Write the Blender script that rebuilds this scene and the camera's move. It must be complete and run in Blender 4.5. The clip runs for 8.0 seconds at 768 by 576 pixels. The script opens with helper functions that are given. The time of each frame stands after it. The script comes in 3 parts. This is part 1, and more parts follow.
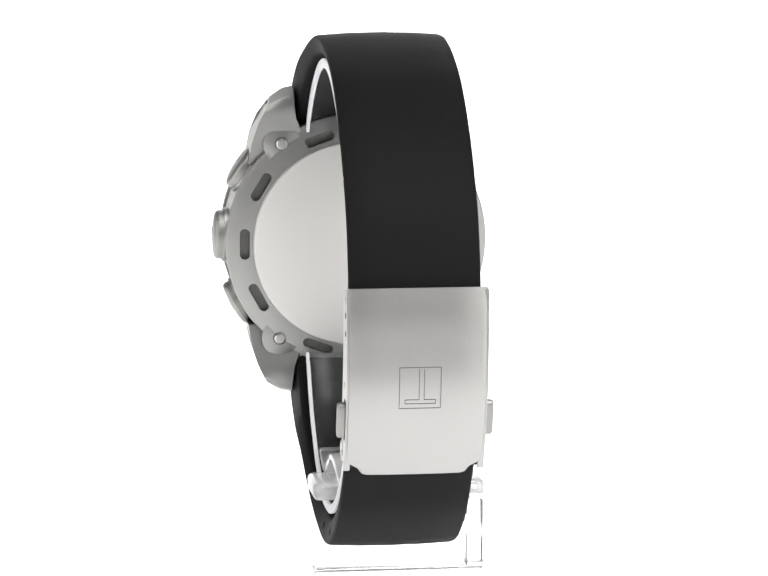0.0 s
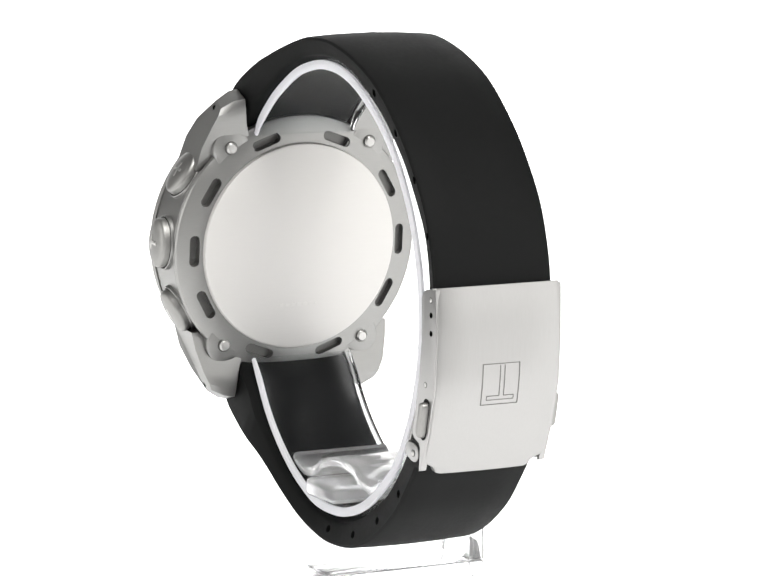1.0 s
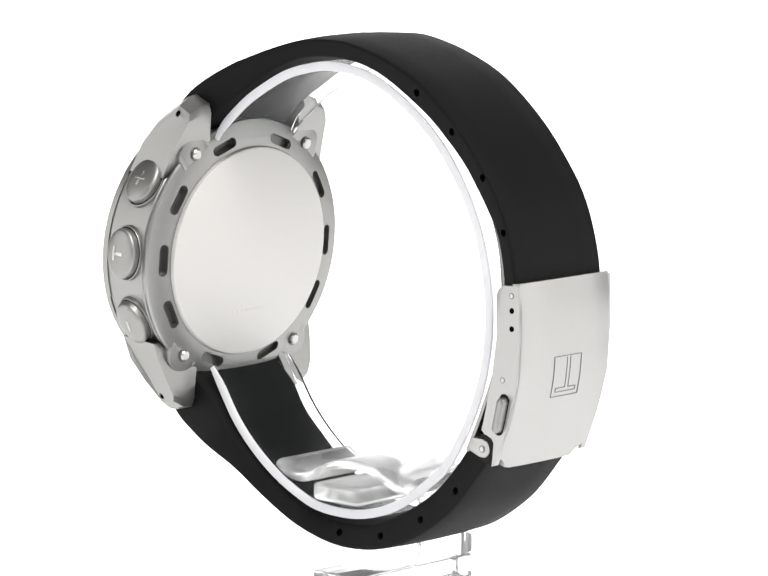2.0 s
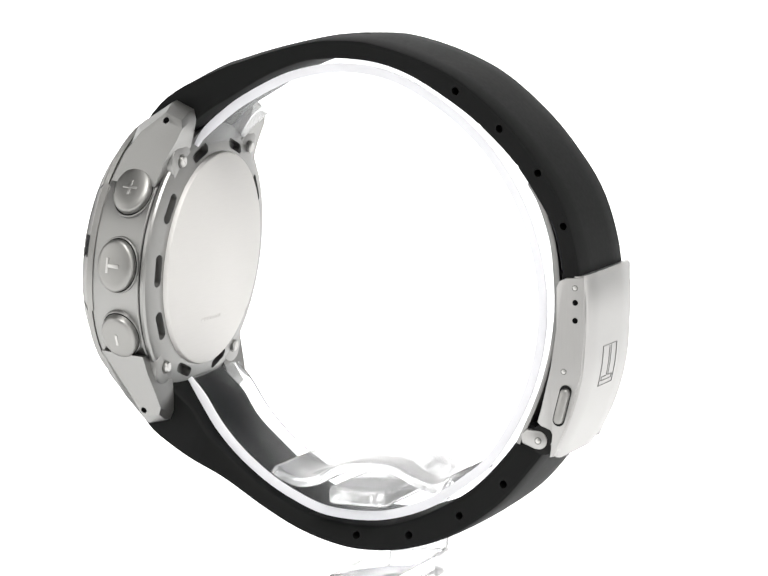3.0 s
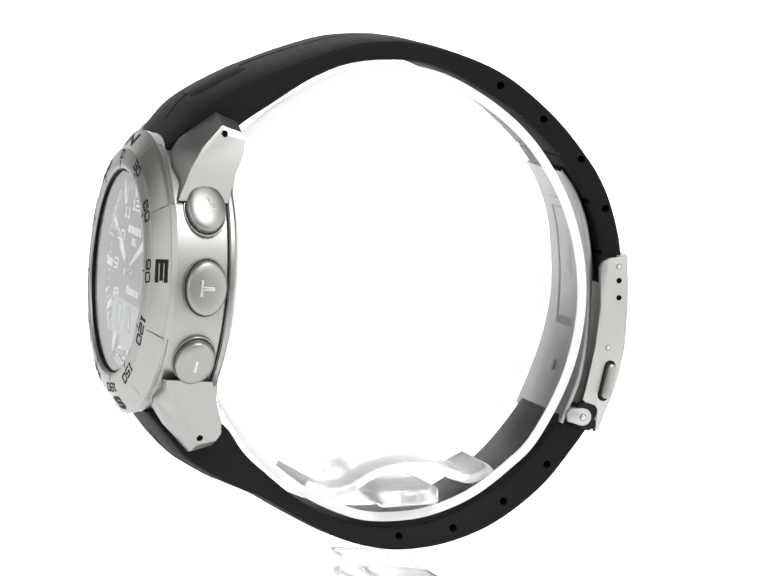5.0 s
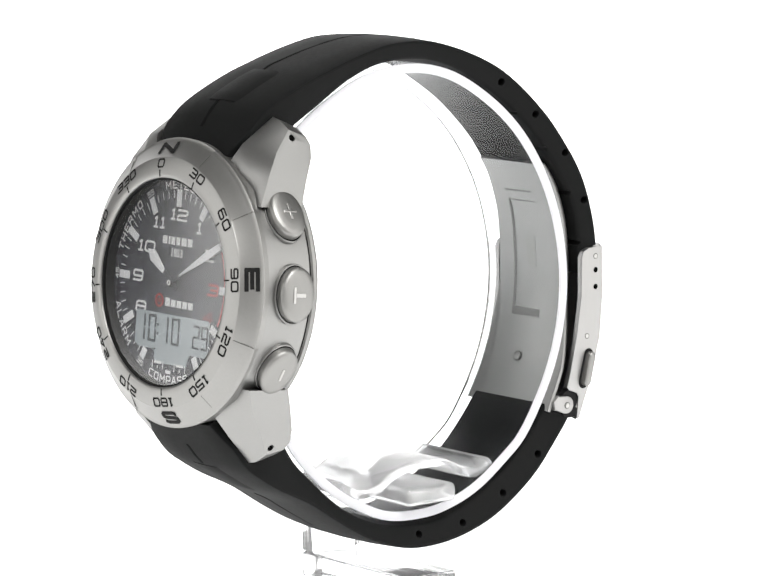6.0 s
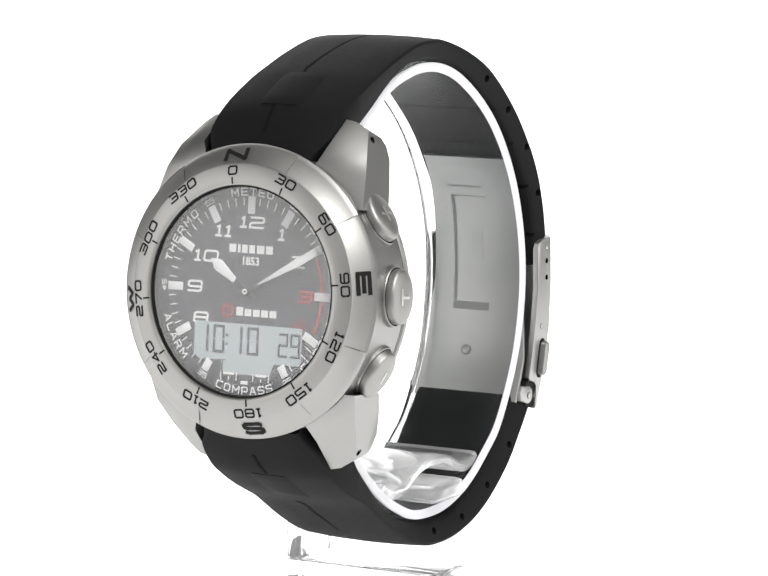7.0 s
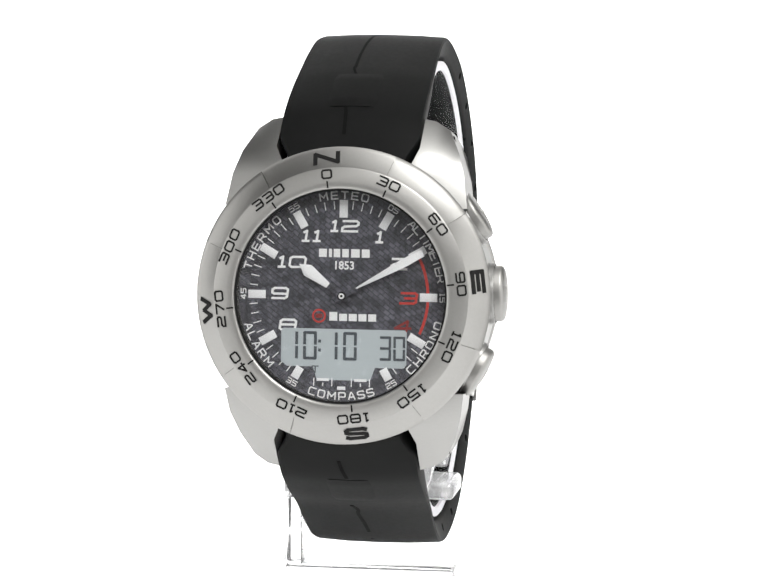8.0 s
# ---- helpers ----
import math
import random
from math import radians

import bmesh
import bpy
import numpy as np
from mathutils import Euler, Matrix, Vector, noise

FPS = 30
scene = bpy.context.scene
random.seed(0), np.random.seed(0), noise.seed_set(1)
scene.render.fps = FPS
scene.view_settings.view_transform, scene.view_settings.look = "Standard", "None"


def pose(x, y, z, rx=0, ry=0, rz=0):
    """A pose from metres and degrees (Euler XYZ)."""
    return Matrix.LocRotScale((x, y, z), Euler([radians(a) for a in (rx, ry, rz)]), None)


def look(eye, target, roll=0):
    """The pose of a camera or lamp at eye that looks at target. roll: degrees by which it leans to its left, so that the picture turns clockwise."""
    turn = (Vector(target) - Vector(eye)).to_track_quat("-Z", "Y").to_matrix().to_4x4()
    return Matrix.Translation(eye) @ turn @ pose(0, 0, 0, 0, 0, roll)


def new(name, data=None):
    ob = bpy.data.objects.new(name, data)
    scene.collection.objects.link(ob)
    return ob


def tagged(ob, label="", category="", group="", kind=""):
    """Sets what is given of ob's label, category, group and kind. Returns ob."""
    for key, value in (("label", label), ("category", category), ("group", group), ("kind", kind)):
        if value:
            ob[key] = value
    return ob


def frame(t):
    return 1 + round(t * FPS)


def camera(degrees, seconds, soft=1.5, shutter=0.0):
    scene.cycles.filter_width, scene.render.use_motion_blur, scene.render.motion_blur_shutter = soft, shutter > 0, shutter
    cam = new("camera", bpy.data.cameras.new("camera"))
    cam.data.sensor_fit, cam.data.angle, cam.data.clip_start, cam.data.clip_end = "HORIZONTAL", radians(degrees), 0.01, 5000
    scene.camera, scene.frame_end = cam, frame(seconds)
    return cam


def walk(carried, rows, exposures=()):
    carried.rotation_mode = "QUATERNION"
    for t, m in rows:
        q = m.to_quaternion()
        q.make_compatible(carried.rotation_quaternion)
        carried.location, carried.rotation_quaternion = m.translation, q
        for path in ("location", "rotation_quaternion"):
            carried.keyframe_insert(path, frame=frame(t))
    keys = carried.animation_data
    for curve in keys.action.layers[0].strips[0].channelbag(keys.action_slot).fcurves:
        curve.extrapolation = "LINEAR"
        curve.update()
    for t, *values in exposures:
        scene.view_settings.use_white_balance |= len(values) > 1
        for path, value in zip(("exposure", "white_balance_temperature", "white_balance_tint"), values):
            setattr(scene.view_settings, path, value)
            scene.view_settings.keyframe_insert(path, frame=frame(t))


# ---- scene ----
# camera: a fixed long lens half a metre from the turning watch
cam = camera(12.115, 8.0)
VIEW = pose(0.0, -0.5564, 0.0757, 90 - 7.895, 0, 0)
walk(cam, [(0.0, VIEW), (8.0, VIEW)])

# turn of the watch and its stand about the upright axis (seconds, degrees)
TURN = [(0.0, -82.5), (0.5, -72.8), (1.0, -63.0), (1.5, -53.05), (2.0, -43.0), (2.5, -32.9), (3.0, -22.75),
        (3.5, -12.5), (4.0, -2.2), (4.5, 8.1), (5.0, 18.5), (5.5, 28.9), (6.0, 39.3), (6.5, 49.7),
        (7.0, 60.1), (7.5, 70.45), (8.0, 80.75)]

TICK = 7.45  # when the display's seconds count on

# ---------------------------------------------------------------- light
world = bpy.data.worlds.new("studio")
scene.world = world
world.use_nodes = True
world.node_tree.nodes["Background"].inputs[0].default_value = (1.0, 0.99, 0.97, 1)
world.node_tree.nodes["Background"].inputs[1].default_value = 0.05


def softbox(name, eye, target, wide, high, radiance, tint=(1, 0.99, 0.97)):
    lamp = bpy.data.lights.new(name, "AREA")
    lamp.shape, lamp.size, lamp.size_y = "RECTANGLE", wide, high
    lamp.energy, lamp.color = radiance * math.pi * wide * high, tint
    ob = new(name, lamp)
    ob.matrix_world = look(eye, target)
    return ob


softbox("unseen_softbox_side", (-0.79, -0.185, 0.14), (0, 0, 0.0), 0.76, 0.70, 2.3)
softbox("unseen_softbox_side", (0.76, -0.31, 0.18), (0, 0, 0.02), 1.2, 0.60, 2.3)
# Unseen fill lamp, added to lift the crystal's reflection and dark lug facets
softbox("unseen_softbox_side", (-0.47, -0.56, 0.16), (0, 0, 0.0), 0.40, 0.55, 1.0)
# Unseen front fill, added to brighten the dial
softbox("unseen_softbox_front", (0.0, -1.15, 0.75), (0, 0, 0.0), 1.0, 0.6, 2.0)
softbox("key_light", (0.31, -0.57, 0.76), (0, 0, 0.0), 0.35, 0.35, 25.0)
# Unseen overhead fill, added for soft light from above
softbox("unseen_softbox_top", (0.10, -0.15, 0.85), (0, 0, 0.0), 0.7, 0.6, 1.2)


# ---------------------------------------------------------------- materials
def material(name, rgb, rough=0.5, metal=0.0):
    m = bpy.data.materials.new(name)
    m.use_nodes = True
    b = m.node_tree.nodes["Principled BSDF"]
    b.inputs["Base Color"].default_value = (*rgb, 1)
    b.inputs["Roughness"].default_value = rough
    b.inputs["Metallic"].default_value = metal
    return m, m.node_tree, b


def node(tree, kind, **values):
    n = tree.nodes.new(kind)
    for k, v in values.items():
        n.inputs[k].default_value = v
    return n


def worn(name, rgb, rough, metal=0.0, grain=(900, 900, 900), spread=0.12, colour=0.12, bump=0.15, patch=60):
    """A surface with fine grain and broad uneven patches, both in metres of the thing's own space."""
    m, t, b = material(name, rgb, rough, metal)
    co = t.nodes.new("ShaderNodeTexCoord")
    mp = node(t, "ShaderNodeMapping", Scale=grain)
    fine = node(t, "ShaderNodeTexNoise", Scale=1.0, Detail=3.0)
    broad = node(t, "ShaderNodeTexNoise", Scale=float(patch), Detail=2.0)
    t.links.new(co.outputs["Object"], mp.inputs["Vector"])
    t.links.new(mp.outputs["Vector"], fine.inputs["Vector"])
    t.links.new(co.outputs["Object"], broad.inputs["Vector"])
    add = t.nodes.new("ShaderNodeMath")
    add.operation = "ADD"
    t.links.new(fine.outputs["Fac"], add.inputs[0])
    t.links.new(broad.outputs["Fac"], add.inputs[1])
    ro = node(t, "ShaderNodeMapRange", **{"From Min": 0.5, "From Max": 1.5, "To Min": max(0.02, rough - spread), "To Max": rough + spread})
    t.links.new(add.outputs[0], ro.inputs["Value"])
    t.links.new(ro.outputs["Result"], b.inputs["Roughness"])
    ramp = t.nodes.new("ShaderNodeMix")
    ramp.data_type = "RGBA"
    ramp.inputs["A"].default_value = (*[c * (1 - colour) for c in rgb], 1)
    ramp.inputs["B"].default_value = (*[min(1, c * (1 + colour)) for c in rgb], 1)
    half = node(t, "ShaderNodeMapRange", **{"From Min": 0.6, "From Max": 1.4})
    t.links.new(add.outputs[0], half.inputs["Value"])
    t.links.new(half.outputs["Result"], ramp.inputs["Factor"])
    t.links.new(ramp.outputs["Result"], b.inputs["Base Color"])
    bu = node(t, "ShaderNodeBump", Strength=bump, Distance=0.0001)
    t.links.new(fine.outputs["Fac"], bu.inputs["Height"])
    t.links.new(bu.outputs["Normal"], b.inputs["Normal"])
    return m


STEEL = worn("brushed_steel", (0.265, 0.264, 0.258), 0.42, 1.0, (300, 6000, 6000), 0.06, 0.05, 0.03)
STEEL_BEZEL = worn("satin_steel", (0.27, 0.268, 0.26), 0.44, 1.0, (2500, 2500, 2500), 0.05, 0.05, 0.03)
STEEL_BRIGHT = worn("polished_steel", (0.25, 0.248, 0.24), 0.46, 1.0, (1500, 1500, 1500), 0.05, 0.04, 0.01)
STEEL_CLASP = worn("brushed_clasp_steel", (0.335, 0.332, 0.327), 0.42, 1.0, (6000, 6000, 300), 0.06, 0.04, 0.06)
STEEL_BACK = worn("lapped_back_steel", (0.58, 0.572, 0.56), 0.68, 1.0, (300, 6000, 6000), 0.05, 0.04, 0.03)
STEEL_SCREW = worn("bright_screw_steel", (0.42, 0.415, 0.405), 0.36, 1.0, (1500, 1500, 1500), 0.05, 0.03, 0.01)
# Darker copy of the steel: shade of engravings, slots and seats as colour
STEEL_SHADED = worn("shaded_engraving", (0.14, 0.14, 0.135), 0.5, 1.0)
RUBBER = worn("black_rubber", (0.0042, 0.0045, 0.0045), 0.66, 0.0, (1500, 1500, 1500), 0.06, 0.2, 0.05)
RUBBER.node_tree.nodes["Principled BSDF"].inputs["Specular IOR Level"].default_value = 0.09
# Darker, duller rubber: the shade of moulded grooves put into colour
GROOVE_SHADE = worn("groove_shade_rubber", (0.0038, 0.004, 0.004), 0.8)
GROOVE_SHADE.node_tree.nodes["Principled BSDF"].inputs["Specular IOR Level"].default_value = 0.05
# Black of the enamel print, also used to paint shade in gaps
INK_AND_GAP = worn("black_enamel_and_gap", (0.006, 0.006, 0.006), 0.75)
INK_AND_GAP.node_tree.nodes["Principled BSDF"].inputs["Specular IOR Level"].default_value = 0.15
WHITE_PRINT = worn("white_print", (0.82, 0.83, 0.83), 0.45, 0.0, (3000, 3000, 3000), 0.1, 0.03)
LUME = worn("luminous_paint", (0.84, 0.85, 0.86), 0.55, 0.0, (3000, 3000, 3000), 0.1, 0.03)
RED_PRINT = worn("red_print", (0.50, 0.035, 0.025), 0.45)
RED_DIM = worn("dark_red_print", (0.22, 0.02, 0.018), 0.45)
LCD = worn("lcd_glass", (0.46, 0.51, 0.53), 0.25, 0.0, (800, 800, 800), 0.05, 0.04)
LCD_INK = worn("lcd_segment", (0.05, 0.06, 0.07), 0.3)
# Near-black colour that stands in for the shade inside holes
HOLE_SHADE = worn("hole_shade", (0.003, 0.003, 0.003), 0.9)
HOLE_SHADE.node_tree.nodes["Principled BSDF"].inputs["Specular IOR Level"].default_value = 0.0
# Paler tone for the unseen floor, to brighten low reflections in the clasp
FLOOR_BOUNCE = worn("bounce_floor_paint", (0.55, 0.55, 0.55), 0.6, 0.0, (40, 40, 40), 0.1, 0.05, 0.1, 2)
PLASTIC = worn("studio_wall_paint", (0.22, 0.22, 0.22), 0.7, 0.0, (40, 40, 40), 0.1, 0.06, 0.1, 2)


def carbon():
    """Twill weave: small tilted squares of lighter and darker fibre, uneven sheen put into the colour."""
    m, t, b = material("carbon_dial", (0.05, 0.05, 0.058), 0.4)
    co = t.nodes.new("ShaderNodeTexCoord")
    mp = node(t, "ShaderNodeMapping", Scale=(1, 1, 0.0001), Rotation=(0, 0, radians(38)))
    ch = node(t, "ShaderNodeTexBrick", **{"Scale": 1000.0, "Color1": (0.045, 0.045, 0.056, 1), "Color2": (0.105, 0.105, 0.13, 1), "Mortar": (0.024, 0.024, 0.03, 1), "Mortar Size": 0.06, "Brick Width": 1.0, "Row Height": 0.62})
    no = node(t, "ShaderNodeTexNoise", Scale=700.0, Detail=2.0)
    mr = node(t, "ShaderNodeMapRange", **{"From Min": 0.35, "From Max": 0.65, "To Min": 0.55, "To Max": 1.3})
    t.links.new(co.outputs["Object"], mp.inputs["Vector"])
    t.links.new(mp.outputs["Vector"], ch.inputs["Vector"])
    t.links.new(co.outputs["Object"], no.inputs["Vector"])
    t.links.new(no.outputs["Fac"], mr.inputs["Value"])
    mix = t.nodes.new("ShaderNodeMix")
    mix.data_type, mix.blend_type = "RGBA", "MULTIPLY"
    mix.inputs["Factor"].default_value = 1.0
    t.links.new(ch.outputs["Color"], mix.inputs["A"])
    t.links.new(mr.outputs["Result"], mix.inputs["B"])
    t.links.new(mix.outputs["Result"], b.inputs["Base Color"])
    return m


CARBON = carbon()


def clear_glass():
    """Thin flat pane: lets light pass and mirrors by the angle."""
    m = bpy.data.materials.new("sapphire_crystal")
    m.use_nodes = True
    t = m.node_tree
    t.nodes.remove(t.nodes["Principled BSDF"])
    fr = node(t, "ShaderNodeFresnel", IOR=2.05)
    tr = node(t, "ShaderNodeBsdfTransparent", Color=(0.97, 0.97, 0.97, 1))
    gl = node(t, "ShaderNodeBsdfGlossy", Roughness=0.13)
    mx = t.nodes.new("ShaderNodeMixShader")
    t.links.new(fr.outputs[0], mx.inputs[0])
    t.links.new(tr.outputs[0], mx.inputs[1])
    t.links.new(gl.outputs[0], mx.inputs[2])
    t.links.new(mx.outputs[0], t.nodes["Material Output"].inputs["Surface"])
    return m


CRYSTAL = clear_glass()


def acrylic(name, cloud):
    m, t, b = material(name, (0.985, 0.99, 0.995), 0.03)
    b.inputs["Transmission Weight"].default_value = 1.0
    b.inputs["IOR"].default_value = 1.49
    b.inputs["Specular IOR Level"].default_value = 0.3
    no = node(t, "ShaderNodeTexNoise", Scale=180.0, Detail=2.0)
    co = t.nodes.new("ShaderNodeTexCoord")
    t.links.new(co.outputs["Object"], no.inputs["Vector"])
    bu = node(t, "ShaderNodeBump", Strength=0.012, Distance=0.0004)
    t.links.new(no.outputs["Fac"], bu.inputs["Height"])
    t.links.new(bu.outputs["Normal"], b.inputs["Normal"])
    haze = node(t, "ShaderNodeBsdfTranslucent", Color=(0.97, 0.97, 0.98, 1))
    mx = node(t, "ShaderNodeMixShader", Fac=cloud)
    t.links.new(b.outputs[0], mx.inputs[1])
    t.links.new(haze.outputs[0], mx.inputs[2])
    t.links.new(mx.outputs[0], t.nodes["Material Output"].inputs["Surface"])
    return m


# White haze mixed in to lighten the dark refraction in bridge and crossbar
WHITENED = acrylic("whitened_acrylic", 0.25)
# Clear edge for the cuff's far side, fitted to look dark from the camera
FAR_EDGE = acrylic("clear_far_edge", 0.0)


def clear_sheet(name, tint, haze):
    """Bent clear sheet: light passes nearly straight, the gloss grows towards the edge of sight, a little haze."""
    m = bpy.data.materials.new(name)
    m.use_nodes = True
    t = m.node_tree
    t.nodes.remove(t.nodes["Principled BSDF"])
    lw = node(t, "ShaderNodeLayerWeight", Blend=0.5)
    up = node(t, "ShaderNodeMath")
    up.operation = "POWER"
    up.inputs[1].default_value = 6.0
    gain = node(t, "ShaderNodeMapRange", **{"To Min": 0.012, "To Max": 0.5})
    t.links.new(lw.outputs["Facing"], up.inputs[0])
    t.links.new(up.outputs[0], gain.inputs["Value"])
    tr = node(t, "ShaderNodeBsdfTransparent", Color=tint)
    gl = node(t, "ShaderNodeBsdfGlossy", Roughness=0.25)
    tl = node(t, "ShaderNodeBsdfTranslucent", Color=(0.9, 0.91, 0.93, 1))
    co = t.nodes.new("ShaderNodeTexCoord")
    no = node(t, "ShaderNodeTexNoise", Scale=220.0, Detail=3.0)
    wear = node(t, "ShaderNodeMapRange", **{"From Min": 0.35, "From Max": 0.75, "To Min": haze * 0.4, "To Max": haze * 1.8})
    t.links.new(co.outputs["Object"], no.inputs["Vector"])
    t.links.new(no.outputs["Fac"], wear.inputs["Value"])
    soft = t.nodes.new("ShaderNodeMixShader")
    t.links.new(wear.outputs["Result"], soft.inputs[0])
    t.links.new(tr.outputs[0], soft.inputs[1])
    t.links.new(tl.outputs[0], soft.inputs[2])
    mx = t.nodes.new("ShaderNodeMixShader")
    t.links.new(gain.outputs["Result"], mx.inputs[0])
    t.links.new(soft.outputs[0], mx.inputs[1])
    t.links.new(gl.outputs[0], mx.inputs[2])
    t.links.new(mx.outputs[0], t.nodes["Material Output"].inputs["Surface"])
    return m


ACRYLIC = clear_sheet("clear_acrylic_sheet", (0.97, 0.975, 0.98, 1), 0.03)
ACRYLIC_BASE = acrylic("clear_acrylic_base", 0.05)


def frosted():
    """Sawn acrylic edge: scatters light."""
    m, t, b = material("frosted_acrylic_edge", (0.8, 0.8, 0.82), 0.35)
    tl = node(t, "ShaderNodeBsdfTranslucent", Color=(0.86, 0.86, 0.88, 1))
    mx = node(t, "ShaderNodeMixShader", Fac=0.6)
    t.links.new(b.outputs[0], mx.inputs[1])
    t.links.new(tl.outputs[0], mx.inputs[2])
    t.links.new(mx.outputs[0], t.nodes["Material Output"].inputs["Surface"])
    return m


FROSTED = frosted()


def glow_sheet():
    """White sheet with its own glow added, so it stays evenly white."""
    m, t, b = material("glowing_white_sheet", (0.85, 0.85, 0.85), 0.6)
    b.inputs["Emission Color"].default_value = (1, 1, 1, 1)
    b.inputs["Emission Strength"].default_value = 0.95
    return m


SHEET = glow_sheet()

# ---------------------------------------------------------------- helpers (lengths below in millimetres)
MM = 0.001


def part(name, bm, mat, parent=None, label="", m=None, angle=32):
    """Links a bmesh, given in millimetres, as one mesh object."""
    me = bpy.data.meshes.new(name)
    bmesh.ops.scale(bm, vec=(MM, MM, MM), verts=bm.verts)
    bmesh.ops.recalc_face_normals(bm, faces=bm.faces)
    bm.to_mesh(me)
    bm.free()
    me.materials.append(mat)
    for p in me.polygons:
        p.use_smooth = True
    me.set_sharp_from_angle(angle=radians(angle))
    ob = new(name, me)
    ob.parent = parent
    if m is not None:
        ob.matrix_basis = m
    return tagged(ob, label)


def place(bm, m):
    bmesh.ops.transform(bm, matrix=m, verts=bm.verts)
    return bm


def merge(*bms):
    out = bmesh.new()
    for b in bms:
        me = bpy.data.meshes.new("tmp")
        b.to_mesh(me)
        b.free()
        out.from_mesh(me)
        bpy.data.meshes.remove(me)
    return out


def box(x0, x1, y0, y1, z0, z1, bevel=0.0, segments=2):
    bm = bmesh.new()
    bmesh.ops.create_cube(bm, size=1)
    place(bm, Matrix.LocRotScale(((x0 + x1) / 2, (y0 + y1) / 2, (z0 + z1) / 2), None, (x1 - x0, y1 - y0, z1 - z0)))
    if bevel:
        bmesh.ops.bevel(bm, geom=bm.edges[:], offset=bevel, segments=segments, profile=0.5, affect="EDGES")
    return bm


def lathe(profile, seg=128, closed=False, angles=None, sink=None):
    """Revolves (radius, height) about z; angles: degrees in place of even steps; sink(r, degrees): how far it is lowered."""
    bm = bmesh.new()
    angles = angles or [360 * k / seg for k in range(seg)]
    seg = len(angles)
    sink = sink or (lambda r, a: 0)
    rings = []
    for r, h in profile:
        if r < 1e-6:
            rings.append([bm.verts.new((0, 0, h))])
        else:
            rings.append([bm.verts.new((r * math.sin(radians(a)), r * math.cos(radians(a)), h - sink(r, a))) for a in angles])
    pairs = list(zip(rings, rings[1:])) + ([(rings[-1], rings[0])] if closed else [])
    for p, q in pairs:
        for k in range(seg):
            j = (k + 1) % seg
            if len(p) == 1 and len(q) == 1:
                continue
            if len(p) == 1:
                bm.faces.new((p[0], q[k], q[j]))
            elif len(q) == 1:
                bm.faces.new((p[k], p[j], q[0]))
            else:
                bm.faces.new((p[k], p[j], q[j], q[k]))
    return bm


def prism(points, z0, z1, bevel=0.0):
    """A polygon in x, y raised from z0 to z1."""
    bm = bmesh.new()
    lo = [bm.verts.new((x, y, z0)) for x, y in points]
    hi = [bm.verts.new((x, y, z1)) for x, y in points]
    bm.faces.new(lo[::-1])
    top = bm.faces.new(hi)
    n = len(points)
    for k in range(n):
        bm.faces.new((lo[k], lo[(k + 1) % n], hi[(k + 1) % n], hi[k]))
    if bevel:
        bmesh.ops.bevel(bm, geom=list(top.edges), offset=bevel, segments=2, profile=0.5, affect="EDGES")
    return bm


def oval(a, b, n=40):
    return [(a * math.cos(2 * math.pi * k / n), b * math.sin(2 * math.pi * k / n)) for k in range(n)]


def stadium(half, r, n=8):
    """A slot outline along x."""
    return ([(half + r * math.cos(t), r * math.sin(t)) for t in [math.pi * (k / n - 0.5) for k in range(n + 1)]]
            + [(-half + r * math.cos(t), r * math.sin(t)) for t in [math.pi * (k / n + 0.5) for k in range(n + 1)]])


def spline(points, count):
    """Evenly spaced places on a smooth line through the points."""
    p = np.array(points, float)
    p = np.vstack([2 * p[0] - p[1], p, 2 * p[-1] - p[-2]])
    out = []
    for i in range(1, len(p) - 2):
        for u in np.linspace(0, 1, 24, endpoint=False):
            out.append(0.5 * (2 * p[i] + (p[i + 1] - p[i - 1]) * u + (2 * p[i - 1] - 5 * p[i] + 4 * p[i + 1] - p[i + 2]) * u * u
                              + (3 * p[i] - p[i - 1] - 3 * p[i + 1] + p[i + 2]) * u ** 3))
    out.append(p[-2])
    out = np.array(out)
    s = np.r_[0, np.cumsum(np.linalg.norm(np.diff(out, axis=0), axis=1))]
    q = np.linspace(0, s[-1], count)
    return np.stack([np.interp(q, s, out[:, k]) for k in range(out.shape[1])], 1)


def loft(sections, closed=True):
    """Joins equal rings of places into a closed body."""
    bm = bmesh.new()
    rings = [[bm.verts.new(v) for v in s] for s in sections]
    n = len(rings[0])
    for p, q in zip(rings, rings[1:]):
        for k in range(n):
            bm.faces.new((p[k], p[(k + 1) % n], q[(k + 1) % n], q[k]))
    bm.faces.new(rings[0][::-1])
    bm.faces.new(rings[-1])
    return bm


